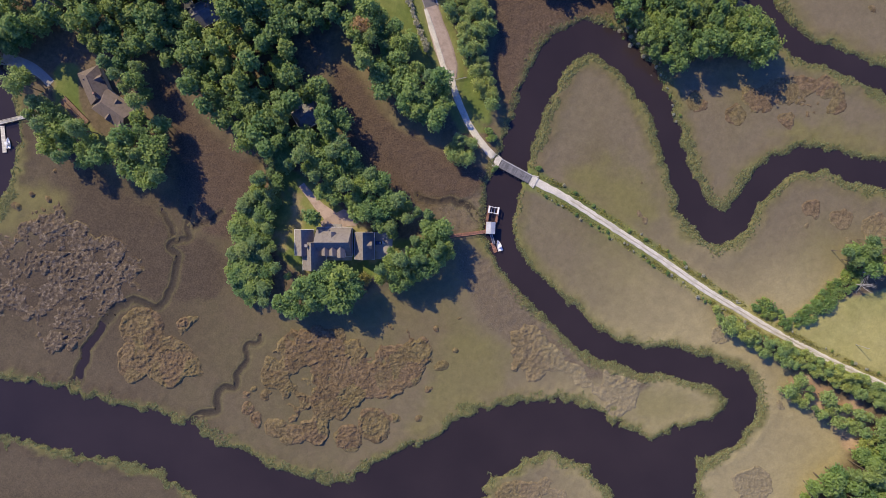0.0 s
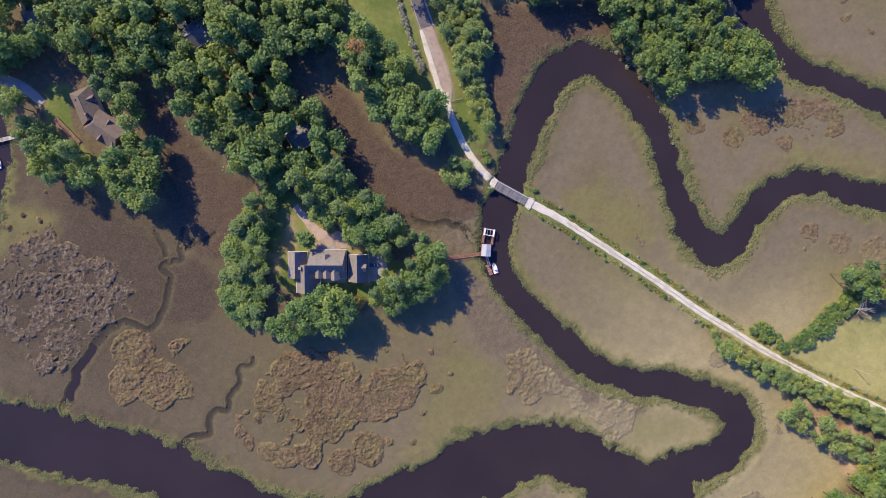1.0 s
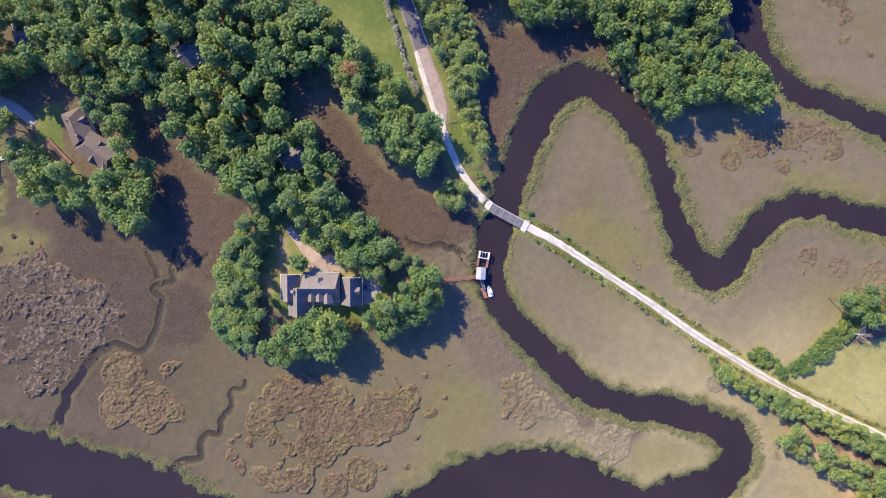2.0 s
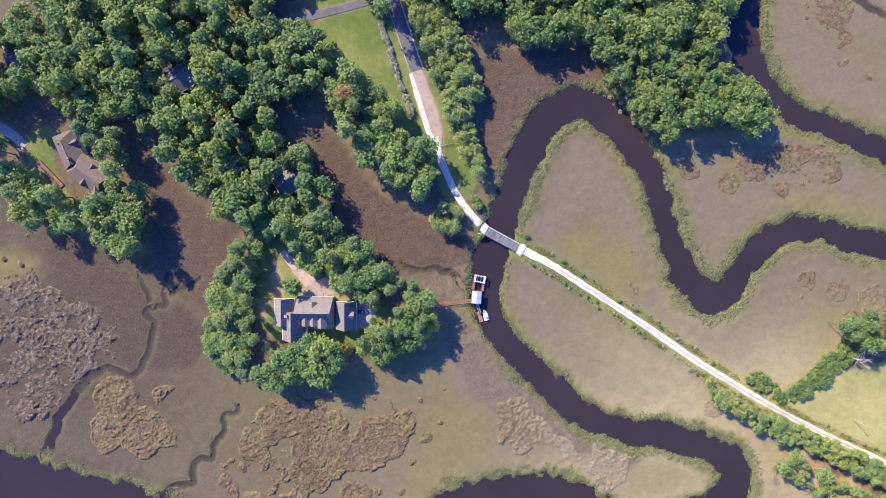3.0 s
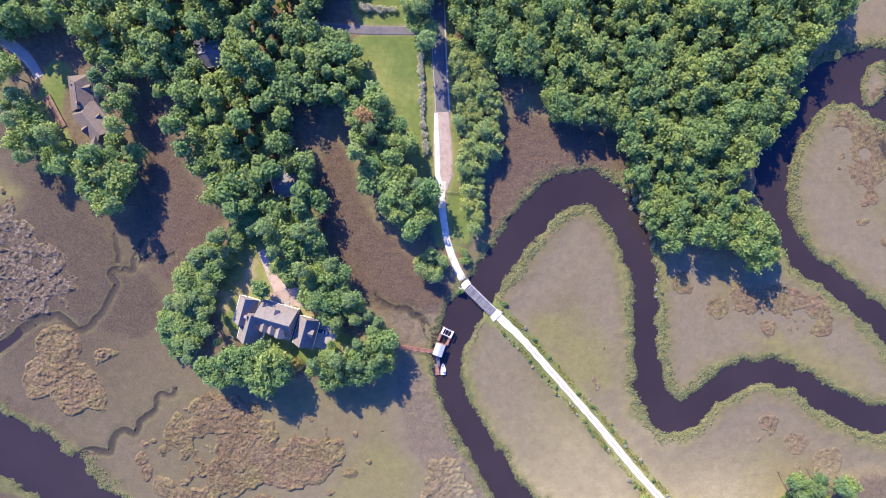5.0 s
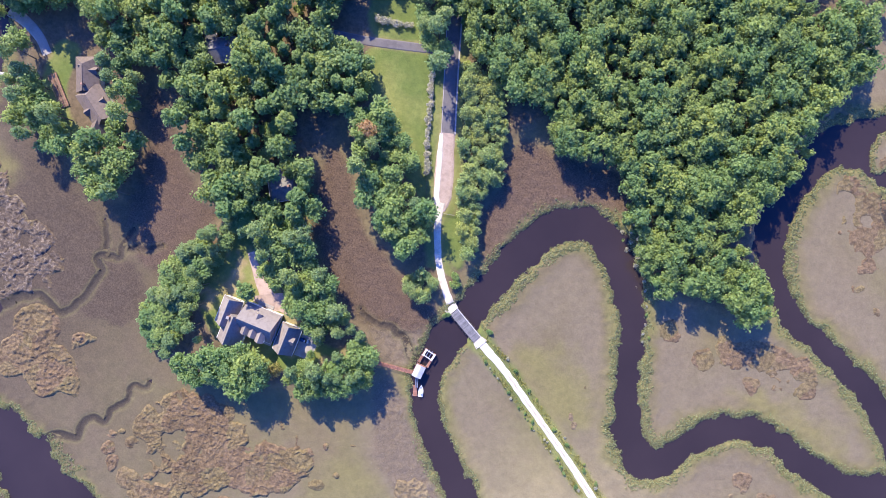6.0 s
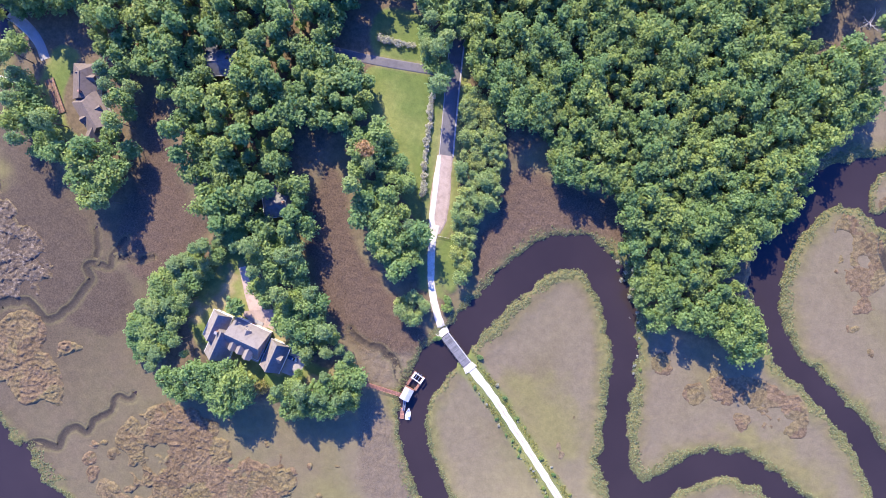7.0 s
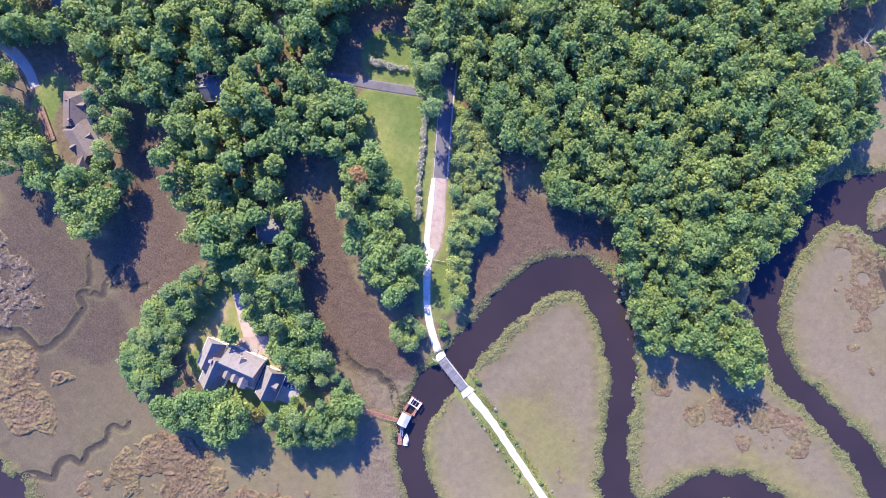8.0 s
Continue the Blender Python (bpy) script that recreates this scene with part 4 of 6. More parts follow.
def build_growth(step=0.42):
    """The raised, matted stands as one fine sheet; it dips under the ground where nothing stands."""
    xs, ys = np.arange(-262, 262, step), np.arange(-190, 185, step)
    x, y = np.meshgrid(xs, ys)
    areas = np.minimum.reduce([FIELD[k] for k in ("rough_west", "rough_mid", "rough_east", "rough_tip", "rough_south", "rough_far")])
    near = read_field(areas, x, y) < 12
    for mx, my, mw in MOUNDS + MOUNDS_SMALL:
        near |= (abs(x - mx) < mw) & (abs(y - my) < mw)
    high, purple = np.zeros(x.shape), np.zeros(x.shape)
    high[near], purple[near] = growth(x[near], y[near])
    high *= dry_land(x, y) > 2
    some = high > 0.08
    cell = some[:-1, :-1] | some[1:, :-1] | some[:-1, 1:] | some[1:, 1:]
    # Every stand that is whole by itself is a thing; the scraps between them stay together.
    lot = np.zeros(cell.shape, int)
    sizes = [0]
    for j0, i0 in zip(*np.nonzero(cell)):
        if lot[j0, i0]:
            continue
        sizes.append(0)
        lot[j0, i0], todo = len(sizes) - 1, [(j0, i0)]
        while todo:
            j, i = todo.pop()
            sizes[-1] += 1
            for q, p in ((j + 1, i), (j - 1, i), (j, i + 1), (j, i - 1)):
                if 0 <= q < cell.shape[0] and 0 <= p < cell.shape[1] and cell[q, p] and not lot[q, p]:
                    lot[q, p] = lot[j0, i0]
                    todo.append((q, p))
    sizes = np.array(sizes)
    whole = [k for k in np.argsort(-sizes)[:90] if sizes[k] >= 45]
    nx = len(xs)

    def stand(name, mask):
        j, i = np.nonzero(mask)
        faces = np.stack([j * nx + i, j * nx + i + 1, (j + 1) * nx + i + 1, (j + 1) * nx + i], 1)
        used, inverse = np.unique(faces, return_inverse=True)
        fx, fy, fh = x.ravel()[used], y.ravel()[used], high.ravel()[used]
        z = survey(fx, fy)[0] + np.where(fh > 0.08, fh - 0.06, fh - 0.22)
        me = bpy.data.meshes.new(name)
        me.vertices.add(len(used))
        me.vertices.foreach_set("co", np.stack([fx, fy, z], -1).ravel())
        me.loops.add(4 * len(faces))
        me.loops.foreach_set("vertex_index", inverse.ravel())
        me.polygons.add(len(faces))
        me.polygons.foreach_set("loop_start", np.arange(len(faces)) * 4)
        me.polygons.foreach_set("use_smooth", np.ones(len(faces), bool))
        me.update()
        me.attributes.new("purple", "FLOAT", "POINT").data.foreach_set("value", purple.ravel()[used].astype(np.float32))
        me.attributes.new("dry", "FLOAT", "POINT").data.foreach_set("value", (0.85 * ease(15, 80, fx) * (1 - ease(-30, 10, fy))).astype(np.float32))
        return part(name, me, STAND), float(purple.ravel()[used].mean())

    for k in whole:
        ob, dark = stand("matted_stand", lot == k)
        kind = "wide ragged stand" if sizes[k] > 3000 else "lobed stand" if sizes[k] > 500 else "small round clump"
        tagged(ob, kind + (" of grey-brown matted growth on dark mud" if dark > 0.5 else " of raised brown matted marsh growth"), "marsh plants", "matted stands on the marsh")
    tagged(stand("matted_growth", cell & ~np.isin(lot, whole))[0], "scraps of raised brown matted marsh growth", "marsh plants", kind="stuff")


def dry_land(x, y):
    return np.minimum.reduce([read_field(FIELD[k], x, y) for k in ("up_nw", "up_island", "up_ne", "up_east")])


build_growth()


def gut_bed(name, line, seed):
    """A tidal gut: a narrow winding trench with raised crumbling lips, finer than the ground sheet round it."""
    c = gut_line(line, seed, 0.6)
    t = np.gradient(c[:, :2], axis=0)
    t /= np.hypot(*t.T)[:, None] + 1e-9
    n = np.stack([-t[:, 1], t[:, 0]], 1)
    head = np.clip(np.arange(len(c)) * 0.6 / 22, 0.5, 1)
    half = (0.66 + 0.50 * c[:, 2] + 0.5 * (cloudy(c[:, 0], c[:, 1], 3, 2, seed + 9) - 0.5)) * (0.7 + 0.3 * head)
    deep = head * (0.55 + 0.7 * cloudy(c[:, 0], c[:, 1], 6, 2, seed + 7))
    out = np.stack([-half - 1.9, -half - 0.9, -half - 0.35, -half * 0.75, half * 0.75, half + 0.35, half + 0.9, half + 1.9], 1)
    drop = np.stack([0 * deep - 0.12, 0 * deep + 0.03, -0.06 * deep, -0.95 * deep, -0.95 * deep, -0.06 * deep, 0 * deep + 0.03, 0 * deep - 0.12], 1)
    xy = c[:, None, :2] + n[:, None] * out[..., None]
    base, a, b, z3 = survey(xy[..., 0], xy[..., 1], False)
    crumble = 0.10 * (cloudy(xy[..., 0], xy[..., 1], 1.6, 2, seed + 3) - 0.5)
    b[..., 2] = np.maximum(b[..., 2], np.array([0, 0.1, 0.6, 1.0, 1.0, 0.65, 0.1, 0]) * np.clip(0.35 + deep, 0, 1)[:, None])
    b[..., 0] = np.maximum(b[..., 0], np.array([0.25, 0.35, 0.25, 0, 0, 0.25, 0.35, 0.25]) * head[:, None])
    # Only the mouth holds water at this tide; higher up the bed is bare mud.
    bed = np.maximum(base + drop + crumble, np.where(c[:, 2] < 2.6, 0.05 + 0.4 * crumble[:, 3] + 0.03, -1.0)[:, None])
    verts = np.concatenate([xy, bed[..., None]], -1).reshape(-1, 3)
    m = out.shape[1]
    faces = [(k * m + j, (k + 1) * m + j, (k + 1) * m + j + 1, k * m + j + 1) for k in range(len(c) - 1) for j in range(m - 1)]
    me = mesh_of(verts, faces, name)
    me.polygons.foreach_set("use_smooth", np.ones(len(faces), bool))
    for field, value in (("zone_a", a), ("zone_b", b), ("zone_c", z3)):
        me.color_attributes.new(field, "FLOAT_COLOR", "POINT").data.foreach_set("color", value.reshape(-1, 4).ravel())
    tagged(part(name, me, GROUND), "narrow winding tidal gut with crumbling muddy lips", "tidal gut", "tidal guts", kind="structure")


for n, line in enumerate((GUT_WEST, GUT_MID, GUT_DOCK, GUT_EAST, GUT_BRANCH, GUT_TWIG)):
    gut_bed("ground_gut_%d" % (n + 1), line, 500 + 20 * n)
water = part("water", mesh_of([(-4500, -4500, 0), (4500, -4500, 0), (4500, 4500, 0), (-4500, 4500, 0)], [(0, 1, 2, 3)]), WATER)
tagged(water, "dark brown still tidal water in winding creeks", "water", kind="structure")


def road_strip(name, line, mat, label, lift=0.06, crown=0.05, edge=0.35, seed=0, height=None):
    """A road: a cambered strip with ragged sides that turn down into the ground."""
    pts = curve_through(line, 10)
    t = np.gradient(pts[:, :2], axis=0)
    t /= np.hypot(*t.T)[:, None]
    n = np.stack([-t[:, 1], t[:, 0]], 1)
    across = np.array([-0.54, -0.5, -0.36, -0.2, 0, 0.2, 0.36, 0.5, 0.54])
    rag = edge * (np.stack([cloudy(pts[:, 0], pts[:, 1], 2.5, 3, seed + 1), cloudy(pts[:, 0], pts[:, 1], 2.5, 3, seed + 2)], 1) - 0.5) * 2
    verts, faces = [], []
    base = survey(pts[:, 0], pts[:, 1])[0] if height is None else np.full(len(pts), height)
    for k, (p, nn) in enumerate(zip(pts, n)):
        for s in across:
            w = p[2] + rag[k, int(s > 0)]
            q = p[:2] + nn * s * w
            drop = 0.35 if abs(s) > 0.52 else 0.0
            verts.append((q[0], q[1], base[k] + lift + crown * (1 - (2 * s) ** 2) - drop))
    c = len(across)
    for k in range(len(pts) - 1):
        for j in range(c - 1):
            faces.append((k * c + j, k * c + j + 1, (k + 1) * c + j + 1, (k + 1) * c + j))
    me = mesh_of(verts, faces, name)
    me.polygons.foreach_set("use_smooth", np.ones(len(faces), bool))
    ob = part(name, me, mat)
    if me.polygons[len(faces) // 2].normal.z < 0:
        me.flip_normals()
    return tagged(ob, label, "road", kind="structure")


road_strip("road_paved", ROAD_PAVED, ASPHALT, "grey asphalt road between lawn and woods", edge=0.1, seed=1)
road_strip("road_side_street", SIDE_STREET, ASPHALT, "narrow grey asphalt side street past the lawn", edge=0.1, lift=0.05, seed=2)
road_strip("road_gravel", ROAD_GRAVEL, GRAVEL, "wide pale pinkish gravel road apron", lift=0.08, edge=0.8, seed=3)
road_strip("road_track", ROAD_TRACK, LIMEROCK, "white crushed-rock track down to the bridge", lift=0.12, edge=0.5, seed=4)
road_strip("road_causeway", [(x, y, w * 0.82) for x, y, w in CAUSEWAY], LIMEROCK, "white crushed-rock causeway road over the marsh", lift=0.10, edge=0.85, seed=5)
road_strip("driveway", DRIVE, PINK_GRAVEL, "pale pinkish gravel driveway in front of the house", lift=0.07, edge=0.3, seed=6)
road_strip("driveway_west", WEST_DRIVE, CONCRETE, "grey concrete driveway in the shade of trees", lift=0.07, edge=0.3, seed=7)
mid_line = [(x, y, 0.62) for x, y, w in CAUSEWAY[2:]]
road_strip("centre_strip_causeway", mid_line, VERGE_GRASS, "worn strip of dry grass between the wheel tracks", lift=0.175, crown=0.03, edge=0.75, seed=9)
lane = [(x - 2.6, y - 1.0, 2.6) for x, y, w in ROAD_GRAVEL[1:4]]
road_strip("road_lane", [(-12.4, 103.6, 1.6), *lane, (0.2, 69.5, 3.2)], LIMEROCK, "white worn lane beside the gravel", lift=0.15, edge=0.5, seed=10)

# ---- trees ----
def leaf_cloud(rng, radius, height, clumps, leaves, size, flat=0.75, low=0.35, cone=0.0, spread=0.62):
    """Leaf sprays on the skins of many clumps that fill a crown: quads as arrays. The crown stands on z = 0 .. height."""
    base = height * low
    centres, radii = [], []
    clumps = int(clumps * 1.45)
    stretch, bias = rng.uniform(0.85, 1.15), rng.uniform(0, 2 * math.pi)
    for k in range(clumps):
        a, r = rng.uniform(0, 2 * math.pi), radius * math.sqrt(rng.uniform(0, 1)) * spread * 1.22
        r *= 1 + 0.16 * math.sin(2 * a + bias) + 0.10 * math.sin(3 * a + 2 * bias)
        h = rng.uniform(0.0, 1.0)
        top = math.sqrt(max(0.0, 1 - (r / radius) ** 2))
        r *= 1 - cone * h
        z = base + (height - base) * (0.12 + 0.72 * h * (0.35 + 0.65 * top))
        centres.append((r * math.cos(a) * stretch, r * math.sin(a) / stretch, z))
        radii.append(radius * rng.uniform(0.15, 0.36) * (1 - 0.4 * cone * h))
    centres, radii = np.array(centres), np.array(radii)
    which = rng.choice(clumps, leaves, p=radii**2 / (radii**2).sum())
    d = rng.normal(size=(leaves, 3))
    d[:, 2] = np.where(rng.random(leaves) < 0.75, abs(d[:, 2]), d[:, 2])
    d /= np.linalg.norm(d, axis=1)[:, None]
    c = centres[which] + d * (radii[which] * rng.triangular(0.25, 0.92, 1.80, leaves))[:, None] * np.array([1, 1, flat])
    inner = rng.random(leaves) < 0.2
    fill = rng.normal(size=(leaves, 3))
    fill *= (rng.random(leaves) ** 0.4 / np.linalg.norm(fill, axis=1))[:, None]
    fill = fill * np.array([radius * 0.82, radius * 0.82, (height - base) * 0.34]) + np.array([0, 0, base + (height - base) * 0.42])
    c = np.where(inner[:, None], fill, c)
    n = 0.6 * d + rng.normal(scale=0.5, size=(leaves, 3)) + np.array([0, 0, 0.95])
    n /= np.linalg.norm(n, axis=1)[:, None]
    u = np.cross(n, rng.normal(size=(leaves, 3)))
    u /= np.linalg.norm(u, axis=1)[:, None] + 1e-9
    v = np.cross(n, u)
    s = size * rng.uniform(0.6, 1.35, leaves)[:, None]
    droop = n * s * 0.18
    quads = np.stack([c - u * s * 0.62, c - v * s * 0.42 + droop, c + u * s * 0.62, c + v * s * 0.42 + droop], 1)
    return quads


def quads_mesh(name, quads, tint=None):
    n = len(quads)
    me = bpy.data.meshes.new(name)
    me.vertices.add(4 * n)
    me.vertices.foreach_set("co", quads.reshape(-1))
    me.loops.add(4 * n)
    me.loops.foreach_set("vertex_index", np.arange(4 * n))
    me.polygons.add(n)
    me.polygons.foreach_set("loop_start", np.arange(n) * 4)
    me.update()
    if tint is not None:
        me.attributes.new("tint", "FLOAT", "POINT").data.foreach_set("value", np.repeat(tint, 4).astype(np.float32))
    return me


def trunk_shape(rng, radius, height, low, girth, limbs=6):
    """A tapered trunk, slightly bent, with limbs up into the crown."""
    bm = bmesh.new()
    p, r = Vector((0, 0, -0.6)), girth
    lean = Vector((rng.uniform(-0.05, 0.05), rng.uniform(-0.05, 0.05), 1))
    joints = [p]
    for k in range(4):
        q = p + lean * (height * 0.86 + 0.6) / 4 + Vector((rng.uniform(-0.15, 0.15), rng.uniform(-0.15, 0.15), 0))
        rod(bm, p, q, r, r * 0.76, 7)
        p, r = q, r * 0.76
        joints.append(p)
    for k in range(limbs):
        a, h = 2 * math.pi * k / limbs + rng.uniform(-0.4, 0.4), rng.uniform(low, 0.75)
        i = min(3, int(h / 0.86 * 4))
        start = joints[i].lerp(joints[i + 1], h / 0.86 * 4 - i)
        reach = radius * rng.uniform(0.5, 0.85)
        rod(bm, start, start + Vector((math.cos(a) * reach, math.sin(a) * reach, reach * rng.uniform(0.25, 0.7))), girth * 0.38, girth * 0.1, 5)
    return bm


def tree_template(name, label, category, seed, radius, height, clumps, leaves, size, mat, low=0.35, cone=0.0, girth=0.3, flat=0.75, group=""):
    rng = np.random.default_rng(seed)
    ob = thing(name, label, category, group)
    part("trunk", trunk_shape(rng, radius, height, low, girth), BARK, ob)
    part("crown", quads_mesh("crown", leaf_cloud(rng, radius, height, clumps, leaves, size, flat, low, cone)), mat, ob)
    return ob


OAKS = [tree_template("oak_tree", "leafy green broadleaf tree with a rounded uneven crown", "tree", 10 + k, r, h, c, 960, 1.0, LEAF_OAK, 0.30, 0.1, 0.38)
        for k, (r, h, c) in enumerate(((5.8, 18.0, 24), (6.6, 20.0, 28), (5.0, 17.0, 20), (5.4, 19.5, 22), (6.2, 18.5, 26)))]
PINES = [tree_template("pine_tree", "tall green pine with an open tufted crown", "tree", 30 + k, r, h, c, 880, 0.86, LEAF_PINE, 0.5, 0.35, 0.30, 0.6)
         for k, (r, h, c) in enumerate(((4.9, 25.0, 26), (5.5, 27.0, 30), (4.4, 23.0, 22), (5.2, 24.5, 24)))]
YOUNG = [tree_template("young_tree", "young green broadleaf tree in a roadside thicket", "tree", 90 + k, r, h, c, 680, 0.68, LEAF_YOUNG, 0.2, 0.1, 0.18)
         for k, (r, h, c) in enumerate(((3.6, 10.0, 18), (3.0, 9.0, 14), (4.0, 11.0, 20)))]
SHRUBS = [tree_template("shrub", "low rounded green shrub at the marsh edge", "shrub", 50 + k, r, h, c, 420, 0.42, LEAF_OAK, 0.08, 0.0, 0.08)
          for k, (r, h, c) in enumerate(((1.8, 2.8, 10), (2.4, 3.6, 12), (1.4, 2.2, 8)))]
PALE_SHRUBS = [tree_template("flowering_shrub", "pale greyish flowering shrub in a roadside row", "shrub", 60 + k, r, h, 9, 380, 0.36, LEAF_PALE, 0.05, 0.0, 0.07)
               for k, (r, h) in enumerate(((1.5, 2.4), (1.9, 2.8)))]
USED = set()


def plant(ob, x, y, turn, size=1.0, tall=1.0):
    """Puts a tree on the ground: the template itself at first, then copies."""
    m = Matrix.LocRotScale((x, y, ground_at(x, y)), Euler((0, 0, turn)), None)
    if ob.name in USED:
        ob = copy_thing(ob, m)
    else:
        USED.add(ob.name)
        ob.matrix_basis = m
    ob.scale = (size, size, size * tall)
    return ob


def sow(poly, gap, inset, seed, keep_off=(), tries=9000):
    """Places inside an outline, no two nearer than gap, and inset from the outline."""
    rng = random.Random(seed)
    edge = curve_through(poly, 4, True)
    lo, hi = edge.min(0), edge.max(0)
    cand = np.array([(rng.uniform(lo[0], hi[0]), rng.uniform(lo[1], hi[1])) for _ in range(tries)])
    cand = cand[outside(edge, cand[:, 0], cand[:, 1]) < -inset]
    out = []
    for a, b, r in keep_off:
        cand = cand[np.hypot(cand[:, 0] - a, cand[:, 1] - b) > r]
    while len(cand):
        out.append((float(cand[0][0]), float(cand[0][1])))
        cand = cand[np.hypot(cand[:, 0] - cand[0][0], cand[:, 1] - cand[0][1]) > gap]
    return out


CLEAR = [(-172, 52, 11), (-180, 62, 9), (-186, 66, 9), (-165, 44, 7), (-61, -16, 14), (-45, -15, 11), (-76, -18, 11), (-70, -27, 8), (-119, 99, 10), (-127, 101, 9.5), (-71, 49.5, 8), (-75, 48, 7), (-72, 4, 6), (-31, -18, 8), (-26, -16, 6), (-206, 109, 8)] + [(-158, 126, 6.5), (-107, 141, 7.5), (-107, 76, 4.5), (-91, 128, 5), (-138, 108, 5)]
for poly, gap, inset, seed, pines, size in (
    ([(min(x, -94.5), y) for x, y in WOODS_ISLAND_WEST], 4.1, 1.4, 1, 0.2, 0.92), (WOODS_ISLAND_NW, 4.8, 1.0, 20, 0.4, 0.85), (WOODS_ISLAND_SOUTH, 5.6, 2.8, 2, 0.1, 1.0), (WOODS_ISLAND_DOCK, 4.9, 1.8, 3, 0.4, 0.8),
    (WOODS_ISLAND_EAST, 5.4, 2.0, 4, 0.35, 0.9), (WOODS_ISLAND_NORTH, 5.2, 2.6, 5, 0.3, 0.95), (WOODS_WEST, 5.8, 2.4, 6, 0.25, 1.0),
    ([(x + 5.0, y) for x, y in WOODS_WEST_YARD], 5.6, 1.6, 7, 0.35, 0.9), (WOODS_STRIP, 5.4, 2.4, 10, 0.1, 0.95), (WOODS_BEND, 3.4, 1.4, 11, 0.0, 0.49),
    (WOODS_ROADSIDE, 3.4, 1.2, 12, 0.0, 0.48), (WOODS_CAUSEWAY, 2.9, 0.5, 13, 0.0, 0.42), (WOODS_SOUTH_EAST, 4.6, 1.6, 14, 0.1, 0.49),
    (WOODS_SHORE, 5.6, 1.2, 19, 0.3, 0.85), (WOODS_FAR_SOUTH, 5.8, 2.0, 15, 0.3, 0.95), (WOODS_EAST, 5.0, 2.0, 16, 0.2, 0.78), (WOODS_STREET, 5.4, 1.4, 17, 0.3, 0.9), (WOODS_BOG, 5.6, 1.0, 18, 0.2, 0.85),
):
    rng = random.Random(100 + seed)
    for x, y in sow(poly, gap, inset, seed, CLEAR):
        kind = PINES if rng.random() < pines else YOUNG if size < 0.5 else OAKS
        plant(rng.choice(kind), x, y, rng.uniform(0, 6.28), (size * 2.05 if kind is YOUNG else size) * rng.uniform(0.78, 1.15), rng.uniform(0.85, 1.12) * (0.52 if seed in (1, 20) else 1.0))

rng = random.Random(44)
for x, y in ((-97, 8), (-96, 17), (-97, -4), (-95, -14), (-94, -24), (-93, 5), (-92, -9), (-91, -19), (-89, -29), (-80, 25), (-84, -33), (-22, -30), (-12, -30), (-17, -24), (-8, -22), (-24, -37), (-4, -17)):
    plant(rng.choice(PINES), x + rng.uniform(-1, 1), y + rng.uniform(-1, 1), rng.uniform(0, 6.28), rng.uniform(0.5, 0.68), rng.uniform(1.2, 1.4))
plant(OAKS[2], -71.0, -3.0, 1.0, 0.92)

for poly, gap, seed in ((SCRUB_EAST, 2.6, 21),):
    rng = random.Random(seed)
    for x, y in sow(poly, gap, 0.5, seed):
        if read_field(FIELD["causeway"], np.array([x]), np.array([y]))[0] < 3.5:
            continue
        plant(rng.choice(SHRUBS), x, y, rng.uniform(0, 6.28), rng.uniform(0.9, 1.6))


def woods(name, label, poly, gap, inset, seed, kinds, leaves, size, keep_off=(), under=0):
    """A wide wood, too many trees to count: trunks and crowns as one piece of stuff, with a lower storey below the tall one."""
    rng = np.random.default_rng(seed)
    shapes = [leaf_cloud(rng, r, h, c, leaves, size, 0.75, low, cone) for r, h, c, low, cone in kinds]
    low_shapes = [leaf_cloud(rng, 3.4, 6.5, 9, under, size * 1.15, 0.7, 0.2, 0.1) for _ in range(3)] if under else []
    quads, tints, stems, faces = [], [], [], []
    places = [(x, y, True) for x, y in sow(poly, gap, inset, seed, keep_off, 20000)]
    if under:
        places += [(x, y, False) for x, y in sow(poly, gap * 1.05, inset + 1.5, seed + 1, keep_off, 20000)]
    ground = survey(np.array([p[0] for p in places]), np.array([p[1] for p in places]))[0]
    for (x, y, tall), z in zip(places, ground):
        k = shapes[rng.integers(len(shapes))] if tall else low_shapes[rng.integers(3)]
        a, s = rng.uniform(0, 6.28), rng.triangular(0.62, 1.0, 1.28)
        turn = np.array([[math.cos(a), -math.sin(a), 0], [math.sin(a), math.cos(a), 0], [0, 0, rng.uniform(0.92, 1.06)]]) * s
        quads.append(k @ turn.T + np.array([x, y, z]))
        tints.append(np.full(len(k), rng.uniform(0, 1)))
        if tall:
            n = len(stems)
            stems += [(x + 0.32 * math.cos(j * 1.047), y + 0.32 * math.sin(j * 1.047), z - 0.5) for j in range(6)] + [(x, y, z + 15 * s)]
            faces += [(n + j, n + (j + 1) % 6, n + 6) for j in range(6)]
    ob = thing(name, label, "woods", kind="stuff")
    tagged(part("canopy", quads_mesh("canopy", np.concatenate(quads), np.concatenate(tints)), LEAF_WOOD, ob), kind="stuff")
    tagged(part("trunks", mesh_of(stems, faces), BARK, ob), kind="stuff")


BROAD = ((4.4, 17, 14, 0.35, 0.1), (5.2, 19, 18, 0.35, 0.1), (3.9, 16, 12, 0.35, 0.1), (4.7, 18, 15, 0.35, 0.1), (5.7, 18.5, 20, 0.35, 0.1), (3.5, 15, 10, 0.35, 0.1))
MIXED = ((5.8, 18, 22, 0.3, 0.1), (6.6, 20, 26, 0.3, 0.1), (5.0, 17, 18, 0.3, 0.1), (4.4, 22, 22, 0.45, 0.3), (4.8, 23, 24, 0.45, 0.3), (6.0, 19, 22, 0.3, 0.1))
woods("dense_woods", "dense green broadleaf woods beside the creek", WOODS_NORTH_EAST, 4.4, 2.2, 70, BROAD, 590, 0.89, (), 80)
